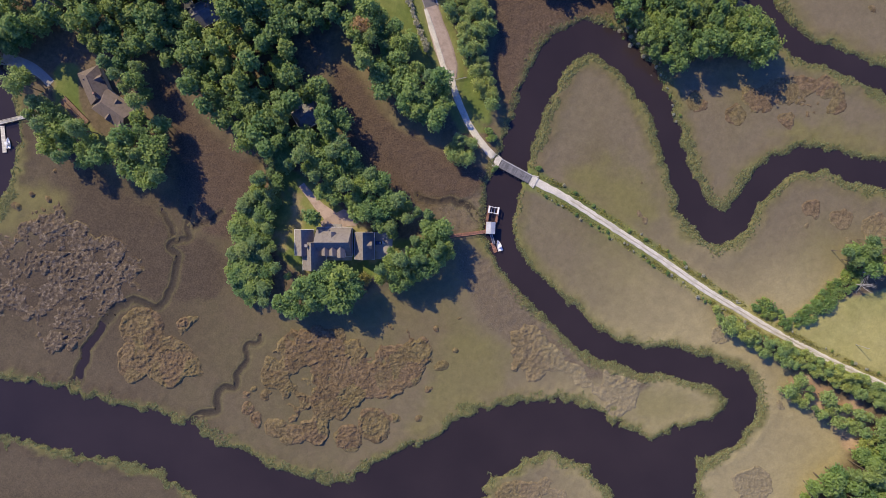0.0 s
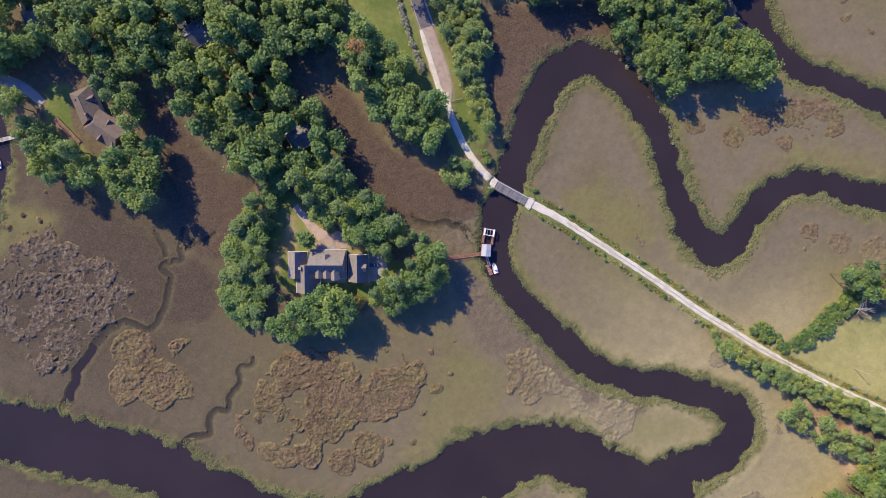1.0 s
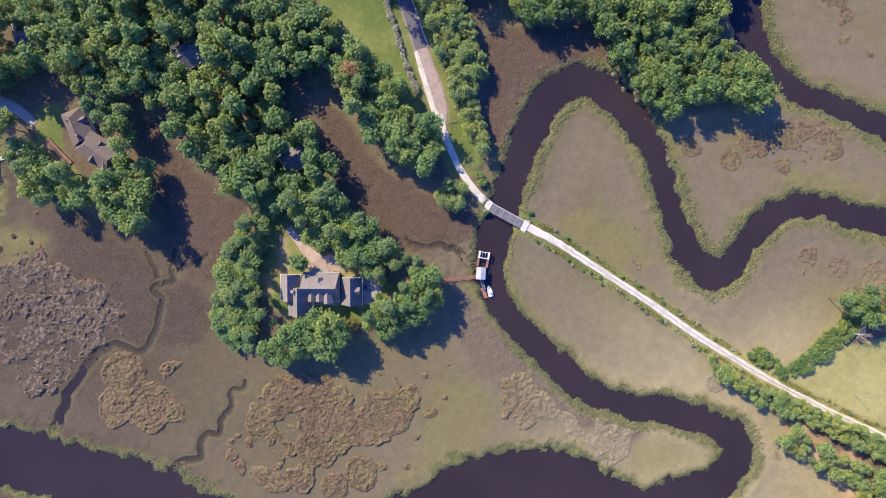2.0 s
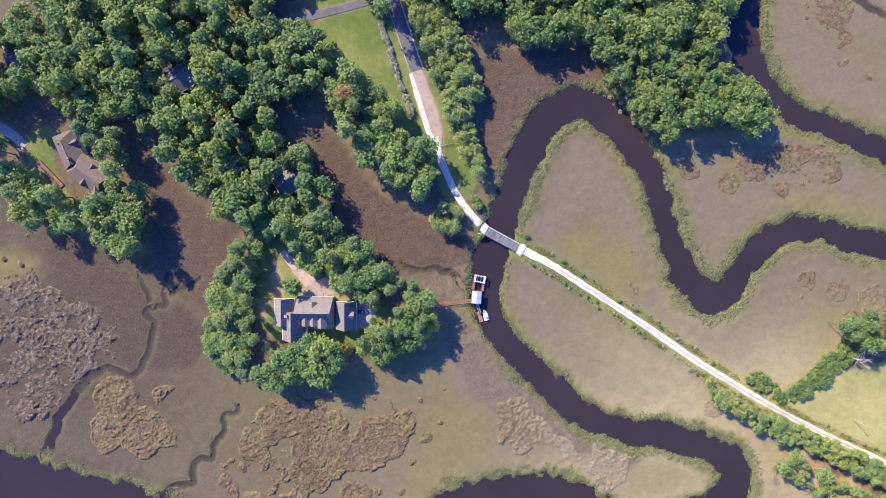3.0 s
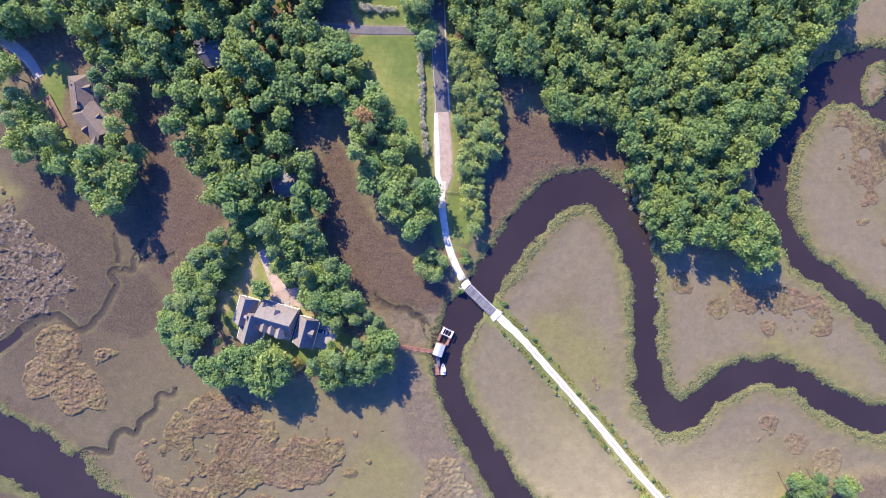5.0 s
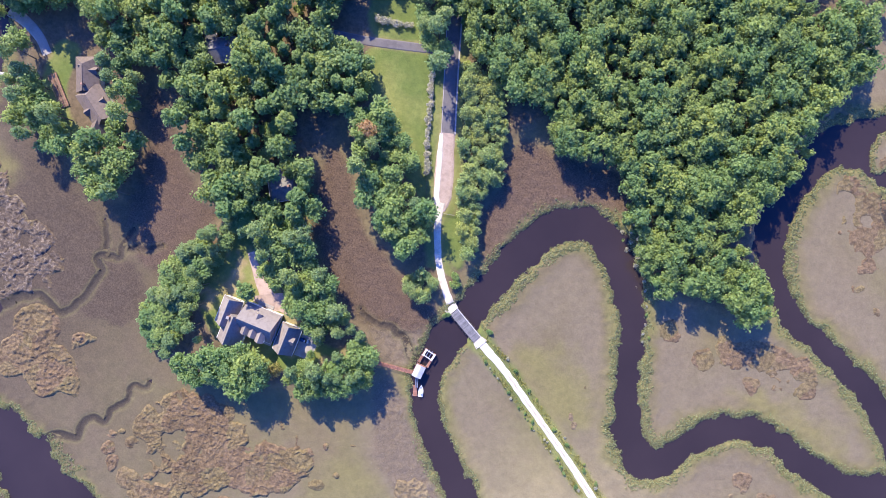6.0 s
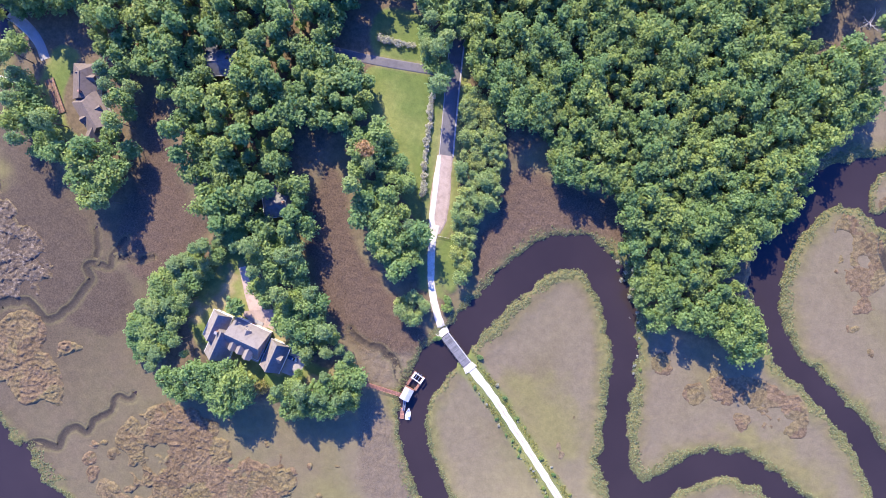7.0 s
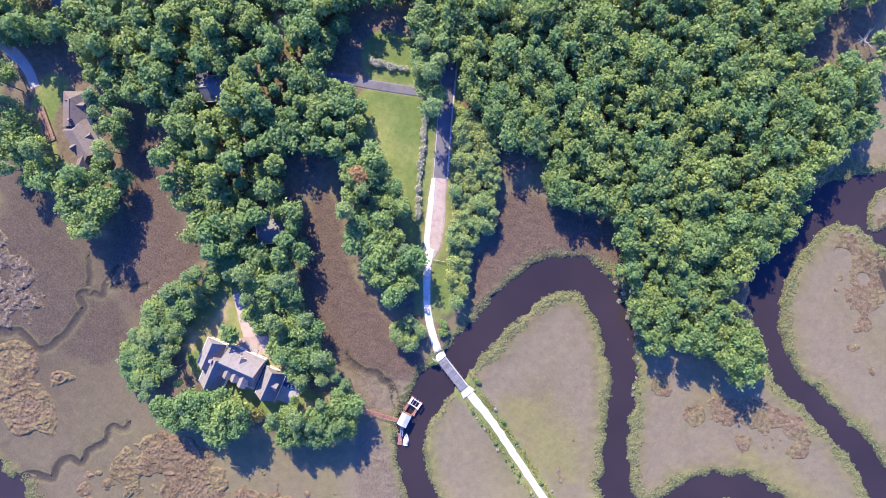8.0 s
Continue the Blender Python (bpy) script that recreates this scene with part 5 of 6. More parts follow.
woods("mixed_woods", "mixed green pine and broadleaf woods between houses", WOODS_NORTH_WEST, 6.2, 2.2, 71, MIXED, 760, 1.06, CLEAR, 120)
woods("mixed_woods", "tall green pines and broadleaf trees round a shaded drive", WOODS_WEST_TOP, 6.8, 0.5, 72, MIXED, 850, 1.02, CLEAR)
woods("mixed_woods", "tall green woods north of the lawn", WOODS_NORTH, 6.6, 1.0, 73, MIXED, 500, 1.2)


def reeds(name, label, mat, test, step, seed, blades=5, tall=1.3, width=0.1, lo=(-262, -188), hi=(262, 215)):
    """Tufts of grass blades wherever test(x, y) allows them."""
    rng = np.random.default_rng(seed)
    x, y = np.meshgrid(np.arange(lo[0], hi[0], step), np.arange(lo[1], hi[1], step))
    x, y = x.ravel() + rng.uniform(-0.5, 0.5, x.size) * step, y.ravel() + rng.uniform(-0.5, 0.5, x.size) * step
    keep = rng.random(x.size) < test(x, y)
    x, y = x[keep], y[keep]
    z = survey(x, y)[0]
    quads = []
    for k in range(blades):
        a, h = rng.uniform(0, 6.28, x.size), tall * rng.uniform(0.55, 1.25, x.size)
        lean = rng.uniform(0.3, 1.1, x.size) * h
        off = rng.uniform(-0.3, 0.3, (2, x.size)) * step
        cx, cy, w = x + off[0], y + off[1], width * rng.uniform(0.6, 1.4, x.size)
        px, py = -np.sin(a) * w, np.cos(a) * w
        tx, ty = cx + np.cos(a) * lean, cy + np.sin(a) * lean
        quads.append(np.stack([np.stack([cx - px, cy - py, z - 0.1], -1), np.stack([cx + px, cy + py, z - 0.1], -1),
                               np.stack([tx + px * 0.5, ty + py * 0.5, z + h], -1), np.stack([tx - px * 0.5, ty - py * 0.5, z + h * 0.96], -1)], 1))
    ob = part(name, quads_mesh(name, np.concatenate(quads)), mat)
    return tagged(ob, label, "marsh grass", kind="stuff")


def fringe_test(x, y):
    d = far_from_water(x, y)
    clumpy = 0.6 + 0.4 * ease(0.35, 0.55, cloudy(x, y, 5, 3, 55))
    wide = 2.3 + 6.6 * cloudy(x, y, 30, 2, 56) ** 1.5
    near = (1 - ease(0.5, 1.0, d / wide)) * ease(-0.9, -0.3, d)
    return near * (dry_land(x, y) > -2) * (read_field(FIELD["causeway"], x, y) > 3) * clumpy * (1 - 0.8 * within("reed_ne", x, y, 4.0, 3.0, 3))


def reed_test(x, y):
    inside = np.minimum.reduce([read_field(FIELD[k], x, y) for k in ("reed_nw", "reed_mid", "reed_ne")])
    return (1 - ease(-2.0, 3.0, inside + 5 * (cloudy(x, y, 9, 3, 57) - 0.5))) * (far_from_water(x, y) > 0.5) * (dry_land(x, y) > -1.5) * (0.45 + 0.55 * cloudy(x, y, 4, 2, 58))


def tan_test(x, y):
    inside = np.minimum(read_field(FIELD["reed_dock"], x, y), read_field(FIELD["reed_bank"], x, y))
    return (1 - ease(-2.0, 4.0, inside + 6 * (cloudy(x, y, 9, 3, 63) - 0.5))) * (far_from_water(x, y) > 0.5) * (dry_land(x, y) > -1.5) * (0.35 + 0.65 * cloudy(x, y, 4, 2, 64))


def verge_test(x, y):
    c = read_field(FIELD["causeway"], x, y)
    return ease(0.3, 0.8, c) * (1 - ease(1.6, 3.6, c + 2 * (cloudy(x, y, 6, 2, 59) - 0.5))) * (x > 46) * (0.3 + 0.7 * ease(0.4, 0.6, cloudy(x, y, 7, 2, 60)))



def tussocks(name, label, mat, test, step, seed, leaves=28, flat=0.55, leaf=(0.22, 0.46), girth=1.0):
    """Rounded tussocks of short leaves wherever test(x, y) allows them, some hanging over the water."""
    rng = np.random.default_rng(seed)
    x, y = np.meshgrid(np.arange(-262, 262, step), np.arange(-188, 215, step))
    x, y = x.ravel() + rng.uniform(-0.5, 0.5, x.size) * step, y.ravel() + rng.uniform(-0.5, 0.5, x.size) * step
    keep = rng.random(x.size) < test(x, y)
    x, y = x[keep], y[keep]
    z = np.maximum(survey(x, y)[0], 0.0)
    r = girth * rng.uniform(0.5, 1.0, x.size) * (0.5 + 0.95 * cloudy(x, y, 9, 2, seed + 1))
    d = rng.normal(size=(x.size, leaves, 3))
    d[..., 2] = abs(d[..., 2])
    d /= np.linalg.norm(d, axis=2)[..., None]
    c = np.stack([x, y, z], -1)[:, None] + d * (r[:, None] * rng.uniform(0.6, 1.1, (x.size, leaves)))[..., None] * np.array([1, 1, flat])
    n = d + rng.normal(scale=0.3, size=d.shape) + np.array([0, 0, 0.5])
    n /= np.linalg.norm(n, axis=2)[..., None]
    u = np.cross(n, rng.normal(size=d.shape))
    u /= np.linalg.norm(u, axis=2)[..., None] + 1e-9
    v = np.cross(n, u)
    s = rng.uniform(*leaf, (x.size, leaves, 1))
    quads = np.stack([c - u * s, c - v * s * 0.6, c + u * s, c + v * s * 0.6], 2).reshape(-1, 4, 3)
    return tagged(part(name, quads_mesh(name, quads), mat), label, "marsh grass", kind="stuff")


tussocks("bank_grass", "yellow-green cordgrass in rounded tussocks along the creek banks", REED, fringe_test, 0.80, 80, 12, 0.36, (0.17, 0.36), 0.70)
reeds("dry_reeds", "dark reddish-brown dry reeds covering the upper marsh", REED_DRY, reed_test, 0.95, 81, 4, 0.24, 0.06)
reeds("tan_reeds", "tan and grey tufted marsh grass beside the dock", REED_TAN, tan_test, 0.85, 83, 4, 0.34, 0.07)
reeds("verge_grass", "yellow-green tufts of grass on the causeway shoulders", VERGE, verge_test, 0.6, 82, 4, 0.7, 0.09)
tussocks("verge_tussocks", "yellow-green grass tussocks on the causeway shoulders", VERGE, lambda x, y: 0.55 * verge_test(x, y) * (x < 255), 0.85, 84, 14, 0.5, (0.14, 0.34), 0.7)

# ---- houses ----
def roof_shape(x0, x1, y0, y1, eave, ridge, along="x", hips=(0.0, 0.0), over=0.45, thick=0.28):
    """A roof with its ridge along x or y; hips: how far the ridge stops short of either end."""
    x0, x1, y0, y1 = x0 - over, x1 + over, y0 - over, y1 + over
    b = [(x0, y0), (x1, y0), (x1, y1), (x0, y1)]
    if along == "x":
        top = [(x0 + hips[0], (y0 + y1) / 2), (x1 - hips[1], (y0 + y1) / 2)]
        sides = [(4, 5, 9, 8), (6, 7, 8, 9), (5, 6, 9), (7, 4, 8)]
    else:
        top = [((x0 + x1) / 2, y0 + hips[0]), ((x0 + x1) / 2, y1 - hips[1])]
        sides = [(5, 6, 9, 8), (7, 4, 8, 9), (4, 5, 8), (6, 7, 9)]
    verts = [(x, y, eave - thick) for x, y in b] + [(x, y, eave) for x, y in b] + [(x, y, ridge) for x, y in top]
    faces = [(3, 2, 1, 0), (0, 1, 5, 4), (1, 2, 6, 5), (2, 3, 7, 6), (3, 0, 4, 7), *sides]
    return mesh_of(verts, faces, "roof")


def ridge_cap(x0, x1, y0, y1, ridge, along, hips=(0.0, 0.0), over=0.45):
    bm = bmesh.new()
    if along == "x":
        y = (y0 + y1) / 2
        rod(bm, (x0 - over + hips[0], y, ridge), (x1 + over - hips[1], y, ridge), 0.13, sides=6)
    else:
        x = (x0 + x1) / 2
        rod(bm, (x, y0 - over + hips[0], ridge), (x, y1 + over - hips[1], ridge), 0.13, sides=6)
    return bm


def wing(house, x0, x1, y0, y1, eave, ridge, along, wall_mat, roof_mat, hips=(0.0, 0.0), windows=True):
    """Walls with their windows, and the roof over them."""
    wall = part("wall", boxed(x0, x1, y0, y1, -0.6, eave - 0.15, 0.03), wall_mat, house)
    roof = part("roof", roof_shape(x0, x1, y0, y1, eave, ridge, along, hips), roof_mat, house)
    part("ridge_cap", ridge_cap(x0, x1, y0, y1, ridge, along, hips), roof_mat, roof)
    g = bmesh.new()
    for xa, xb, ya, yb in ((x0 - 0.6, x1 + 0.6, y0 - 0.62, y0 - 0.48), (x0 - 0.6, x1 + 0.6, y1 + 0.48, y1 + 0.62), (x0 - 0.62, x0 - 0.48, y0 - 0.47, y1 + 0.47), (x1 + 0.48, x1 + 0.62, y0 - 0.47, y1 + 0.47)):
        box(g, xa, xb, ya, yb, eave - 0.22, eave - 0.06)
    part("gutter", g, TRIM, roof, "white gutter")
    if windows:
        for k in range(max(1, int((x1 - x0) / 3.2))):
            x = x0 + (k + 0.5) * (x1 - x0) / max(1, int((x1 - x0) / 3.2))
            for y, s in ((y0, -1), (y1, 1)):
                window_in(house, (x, y, 1.7), 0 if s < 0 else 180)
        for k in range(max(1, int((y1 - y0) / 4.0))):
            y = y0 + (k + 0.5) * (y1 - y0) / max(1, int((y1 - y0) / 4.0))
            for x, s in ((x0, -1), (x1, 1)):
                window_in(house, (x, y, 1.7), -90 if s < 0 else 90)
    return roof


FRAME_MESH, PANE_MESH = [], []


def window_in(house, at, turn):
    if not FRAME_MESH:
        bm = bmesh.new()
        for x0, x1, z0, z1 in ((-0.55, 0.55, -0.75, -0.66), (-0.55, 0.55, 0.66, 0.75), (-0.55, -0.46, -0.655, 0.655), (0.46, 0.55, -0.655, 0.655), (-0.455, 0.455, -0.03, 0.03)):
            box(bm, x0, x1, -0.06, 0.02, z0, z1)
        FRAME_MESH.append(bpy.data.meshes.new("window"))
        bm.to_mesh(FRAME_MESH[0])
        bm.free()
        FRAME_MESH[0].materials.append(TRIM)
        bm = boxed(-0.46, 0.46, -0.025, 0.01, -0.66, 0.66)
        PANE_MESH.append(bpy.data.meshes.new("pane"))
        bm.to_mesh(PANE_MESH[0])
        bm.free()
        PANE_MESH[0].materials.append(DARK_GLASS)
    w = part("window", FRAME_MESH[0], None, house, "", pose(*at, 0, 0, turn))
    part("pane", PANE_MESH[0], None, w, "dark glass pane")


def dormer(house, x, y, z, turn, roof_mat, wide=2.2, deep=3.2, high=1.5):
    """A small gabled dormer that looks along its own -y; it runs back into the main roof."""
    d = part("dormer", boxed(-wide / 2, wide / 2, 0, deep, -0.6, high, 0.02), SIDING, house, "", pose(x, y, z, 0, 0, turn))
    part("dormer_roof", roof_shape(-wide / 2, wide / 2, 0, deep, high, high + wide * 0.5, "y", (0, 0), 0.25, 0.14), roof_mat, d)
    part("dormer_pane", boxed(-0.5, 0.5, -0.05, -0.01, 0.15, 1.3), DARK_GLASS, d)


def main_house():
    h = thing("house", "large taupe-roofed house with several wings and dormers among trees", "house", at=pose(-61, -17, 1.95))
    wing(h, -19.2, -10.2, -5.6, 7.0, 4.8, 10.6, "y", SIDING, SHINGLE_MAIN)
    wing(h, -15.2, -4.0, -13.2, 0.5, 4.6, 11.6, "y", SIDING, SHINGLE_MAIN, (0.0, 0.0))
    wing(h, -7.6, 9.8, -5.9, 8.2, 4.9, 12.6, "x", SIDING, SHINGLE_MAIN, (0.0, 0.6))
    wing(h, 12.0, 21.4, -7.6, 5.6, 4.4, 10.3, "y", SIDING, SHINGLE_MAIN)
    for x, y, w in ((-2.9, -5.6, 3.4), (1.0, -5.6, 3.4), (5.2, -6.6, 3.8)):
        dormer(h, x, y, 5.6, 0, SHINGLE_MAIN, w, 6.0, 2.9)
    dormer(h, 0.6, 6.2, 6.7, 180, SHINGLE_MAIN, 3.2, 4.4, 1.9)
    dormer(h, 20.8, -0.6, 5.4, 90, SHINGLE_MAIN, 3.4, 4.0, 1.6)
    part("link_roof", boxed(8.9, 12.2, -5.6, -3.2, 3.0, 3.3, 0.04), SHINGLE_MAIN, h, "low flat link roof")
    part("link_wall", boxed(9.95, 11.9, -5.4, -3.4, -0.5, 2.99), SIDING, h)
    part("terrace", boxed(-4.0, 9.4, -9.0, -6.05, -0.5, 0.35, 0.04), CONCRETE, h, "paved terrace behind the house")
    part("porch", boxed(-4.0, 4.0, 8.3, 10.2, -0.5, 0.45, 0.04), CONCRETE, h, "front porch slab")
    part("front_door", boxed(-0.6, 0.6, 8.2, 8.27, 0.5, 2.6, 0.02), DECK_RED, h, "reddish front door")
    chimney = part("chimney", boxed(-12.8, -11.6, -1.2, 0.0, 4.0, 11.0, 0.05), BRICKWORK, h, "brick chimney")
    part("chimney_cap", boxed(-12.95, -11.45, -1.35, 0.15, 11.0, 11.2, 0.03), CONCRETE, chimney)
    for k in range(3):
        part("garage_door", boxed(21.4, 21.47, -6.0 + k * 3.4, -3.4 + k * 3.4, 0.0, 2.3, 0.02), TRIM, h, "white garage door")


def west_house():
    h = thing("house", "brown-roofed long house with white gables at the marsh edge", "house", at=pose(-177, 58.5, 1.95, 0, 0, 0))
    a = part("wing_north", boxed(-5.4, 5.4, -8.0, 8.4, -0.6, 4.4, 0.03), SIDING, h, "", pose(-5.6, 6.0, 0, 0, 0, 22))
    part("roof_north", roof_shape(-5.4, 5.4, -8.0, 8.4, 4.4, 8.6, "y", (0.0, 4.6)), SHINGLE_WEST, a)
    part("ridge_cap", ridge_cap(-5.4, 5.4, -8.0, 8.4, 8.62, "y", (0.0, 4.6)), SHINGLE_WEST, a)
    b = part("wing_south", boxed(-6.3, 6.3, -10.0, 9.0, -0.6, 4.4, 0.03), SIDING, h, "", pose(3.8, -5.8, 0, 0, 0, 54))
    part("roof_south", roof_shape(-6.3, 6.3, -10.0, 9.0, 4.4, 9.0, "y", (1.0, 5.0)), SHINGLE_WEST, b)
    part("ridge_cap", ridge_cap(-6.3, 6.3, -10.0, 9.0, 9.02, "y", (1.0, 5.0)), SHINGLE_WEST, b)
    e = part("wing_end", boxed(-3.6, 3.6, -4.0, 3.4, -0.6, 4.0, 0.03), SIDING, h, "", pose(8.6, -13.6, 0, 0, 0, 0))
    part("roof_end", roof_shape(-3.6, 3.6, -4.0, 3.4, 4.0, 7.6, "y", (0.0, 0.0)), SHINGLE_WEST, e)
    for x, y, z, turn in ((-9.6, 8.6, 4.6, -68), (-0.8, 9.6, 4.6, 112), (7.4, -2.0, 4.6, 144), (1.2, -11.6, 4.6, -36)):
        dormer(h, x, y, z, turn, SHINGLE_WEST, 3.0, 4.2, 1.2)
    for x, y, turn in ((-11.0, 4.0, -68), (-0.6, 7.0, 112), (-2.6, -9.0, -36), (9.6, -2.6, 144)):
        window_in(h, (x, y, 1.7), turn)
    part("chimney", boxed(-0.5, 0.5, -0.5, 0.5, 4.0, 10.0, 0.04), BRICKWORK, h, "brick chimney", pose(-3.0, 1.0, 0, 0, 0, 22))
    part("front_door", boxed(-0.5, 0.5, -0.04, 0.04, 0.0, 2.1, 0.01), DECK_RED, h, "", pose(-0.4, 5.0, 0.2, 0, 0, 112))


def small_house(x, y, turn, w, d, roof_mat, label):
    h = thing("house", label, "house", at=pose(x, y, 1.9, 0, 0, turn))
    wing(h, -w / 2, w / 2, -d / 2, d / 2, 4.2, 7.6, "x", BRICKWORK, roof_mat, (2.5, 2.5))
    wing(h, -w / 2 + 1, -w / 2 + 7, d / 2 + 0.2, d / 2 + 4.5, 3.6, 6.2, "y", BRICKWORK, roof_mat, windows=False)
    part("front_door", boxed(1.0, 2.0, -d / 2 - 0.06, -d / 2 - 0.01, 0.0, 2.1), TRIM, h)
    part("chimney", boxed(w / 2 - 3.2, w / 2 - 2.2, 0.6, 1.6, 4.0, 8.6, 0.04), BRICKWORK, h, "brick chimney")


main_house()
west_house()
small_house(-127, 99.5, 28, 16, 11, SHINGLE_GREY, "grey-roofed brick house deep in shade under trees")
small_house(-73, 49, 30, 13, 10, SHINGLE_GREY, "grey-roofed house half hidden by tree crowns")
small_house(-206, 109, 20, 14, 10, SHINGLE_GREY, "grey-roofed house in the shade of tall trees")


# ---- paved yards ----
def slab(name, pts, z, mat, label, thick=0.25):
    n = len(pts)
    verts = [(x, y, z - thick) for x, y in pts] + [(x, y, z) for x, y in pts]
    faces = [tuple(range(n))[::-1], tuple(range(n, 2 * n))] + [(k, (k + 1) % n, n + (k + 1) % n, n + k) for k in range(n)]
    ob = part(name, mesh_of(verts, faces, name), mat)
    return tagged(ob, label, "paving", kind="structure")


slab("pavement_garage_court", [(-39.2, -11.0), (-31.5, -11.5), (-30.0, -14.0), (-30.5, -22.0), (-33, -25), (-39.2, -25.4)], 2.02, CONCRETE, "grey concrete court beside the garage")
slab("pavement_front_court", [(-68, -8.2), (-50, -8.0), (-47, -5.0), (-50, -1.0), (-56, 1.0), (-62, -2.0), (-68, -5.5)], 2.03, PINK_GRAVEL, "pale pinkish gravel forecourt of the house")


def car(at, paint, label):
    c = thing("car", label, "car", at=at)
    profile = [(-2.5, 0.45), (-2.5, 0.95), (-2.35, 1.05), (-0.9, 1.08), (-0.75, 1.12), (0.95, 1.12), (1.1, 1.05), (2.3, 0.98), (2.5, 0.8), (2.5, 0.45)]
    n = len(profile)
    verts = [(x, s * (0.95 if z < 1.0 else 0.9), z) for s in (-1, 1) for x, z in profile]
    faces = [tuple(range(n)), tuple(range(n, 2 * n))[::-1]] + [(k, n + k, n + (k + 1) % n, (k + 1) % n) for k in range(n)]
    part("body", mesh_of(verts, faces), paint, c)
    cab = [(-0.8, 1.1, 0.85), (1.1, 1.08, 0.85), (0.45, 1.72, 0.7), (-0.6, 1.74, 0.7)]
    verts = [(x, s * w, z) for s in (-1, 1) for x, z, w in cab]
    part("cabin", mesh_of(verts, [(0, 1, 2, 3), (7, 6, 5, 4), (0, 4, 5, 1), (1, 5, 6, 2), (2, 6, 7, 3), (3, 7, 4, 0)]), DARK_GLASS, c, "dark glazed cabin")
    part("roof_panel", boxed(-0.58, 0.43, -0.66, 0.66, 1.72, 1.79, 0.02), paint, c)
    for x in (-1.55, 1.6):
        for y in (-0.86, 0.86):
            wheel = part("wheel", rod(bmesh.new(), (x, y - 0.11, 0.34), (x, y + 0.11, 0.34), 0.34, sides=16), RUBBER, c)
            part("rim", rod(bmesh.new(), (x, y - 0.12, 0.34), (x, y + 0.12, 0.34), 0.2, sides=10), ALUMINIUM, wheel)
    for y in (-0.7, 0.7):
        part("headlight", boxed(2.42, 2.52, y - 0.16, y + 0.16, 0.72, 0.84, 0.01), TRIM, c)
    return c


car(pose(-36.6, -16.6, 2.03, 0, 0, 3), CAR_BLUE, "dark blue pickup parked on the concrete court")

# ---- bridge ----
def wooden_bridge():
    a, b = Vector((26.6, 25.0, 0)), Vector((42.3, 16.6, 0))
    run = (b - a).length
    turn = math.degrees(math.atan2(b.y - a.y, b.x - a.x))
    br = thing("bridge", "grey weathered plank bridge over the creek with low kerb rails", "bridge", at=pose(a.x, a.y, 0, 0, 0, turn))
    half = 2.35
    n = int(run / 0.3)
    plank = boxed(0.012, run / n - 0.012, -half, half, 1.62, 1.74, 0.012)
    me = bpy.data.meshes.new("plank")
    plank.to_mesh(me)
    plank.free()
    me.materials.append(DECK_GREY)
    for k in range(n):
        part("plank", me, None, br, "", pose(k * run / n, random.uniform(-0.03, 0.03), random.uniform(-0.008, 0.008)))
    for s in (-1, 1):
        part("beam", boxed(0, run, s * 1.9 - 0.15, s * 1.9 + 0.15, 1.2, 1.615, 0.02), DECK_GREY, br)
        part("kerb_rail", boxed(-0.3, run + 0.3, s * 2.2 - 0.1, s * 2.2 + 0.1, 1.86, 2.06, 0.02), TRIM if s > 0 else DECK_GREY, br, "low timber kerb rail")
        for k in range(8):
            x = (k + 0.5) * run / 8
            part("rail_block", boxed(x - 0.15, x + 0.15, s * 2.2 - 0.09, s * 2.2 + 0.09, 1.745, 1.855), DECK_GREY, br)
            pile = part("pile", rod(bmesh.new(), (x, s * 2.75, -1.6), (x, s * 2.75, 1.9), 0.17, 0.15, 8), BARK, br)
            part("pile_cap", rod(bmesh.new(), (x, s * 2.75, 1.9), (x, s * 2.75, 2.0), 0.19, 0.05, 8), DECK_GREY, pile)
    for k in range(4):
        x = (k + 0.5) * run / 4
        part("cross_beam", boxed(x - 0.14, x + 0.14, -2.9, 2.9, 0.85, 1.19, 0.02), BARK, br)


wooden_bridge()
for name, x, y, turn in (("abutment", 24.9, 25.9, -28), ("abutment", 44.0, 15.7, -28)):
    w = thing(name, "white concrete abutment with flared wing walls at the bridge", "abutment", "bridge abutments", pose(x, y, 0, 0, 0, turn))
    part("slab", boxed(-1.6, 1.6, -2.6, 2.6, 0.2, 1.71, 0.05), LIMEROCK, w)
    for s in (-1, 1):
        part("wing_wall", boxed(-1.5, 1.6, -0.18, 0.18, -0.8, 1.9, 0.04), LIMEROCK, w, "", pose(0, s * 2.85, 0, 0, 0, s * (12 if x > 30 else -12)))

# ---- dock and boats ----
def plank_run(parent, length, wide, z, mat, step=0.28, thick=0.05):
    n = max(1, int(length / step))
    bm = boxed(0.012, length / n - 0.012, -wide / 2, wide / 2, z - thick, z, 0.008)
    me = bpy.data.meshes.new("plank")
    bm.to_mesh(me)
    bm.free()
    me.materials.append(mat)
    for k in range(n):
        part("plank", me, None, parent, "", pose(k * length / n, random.uniform(-0.02, 0.02), 0))
    for s in (-1, 1):
        part("joist", boxed(0, length, s * wide * 0.4 - 0.05, s * wide * 0.4 + 0.05, z - thick - 0.2, z - thick - 0.004), mat, parent)


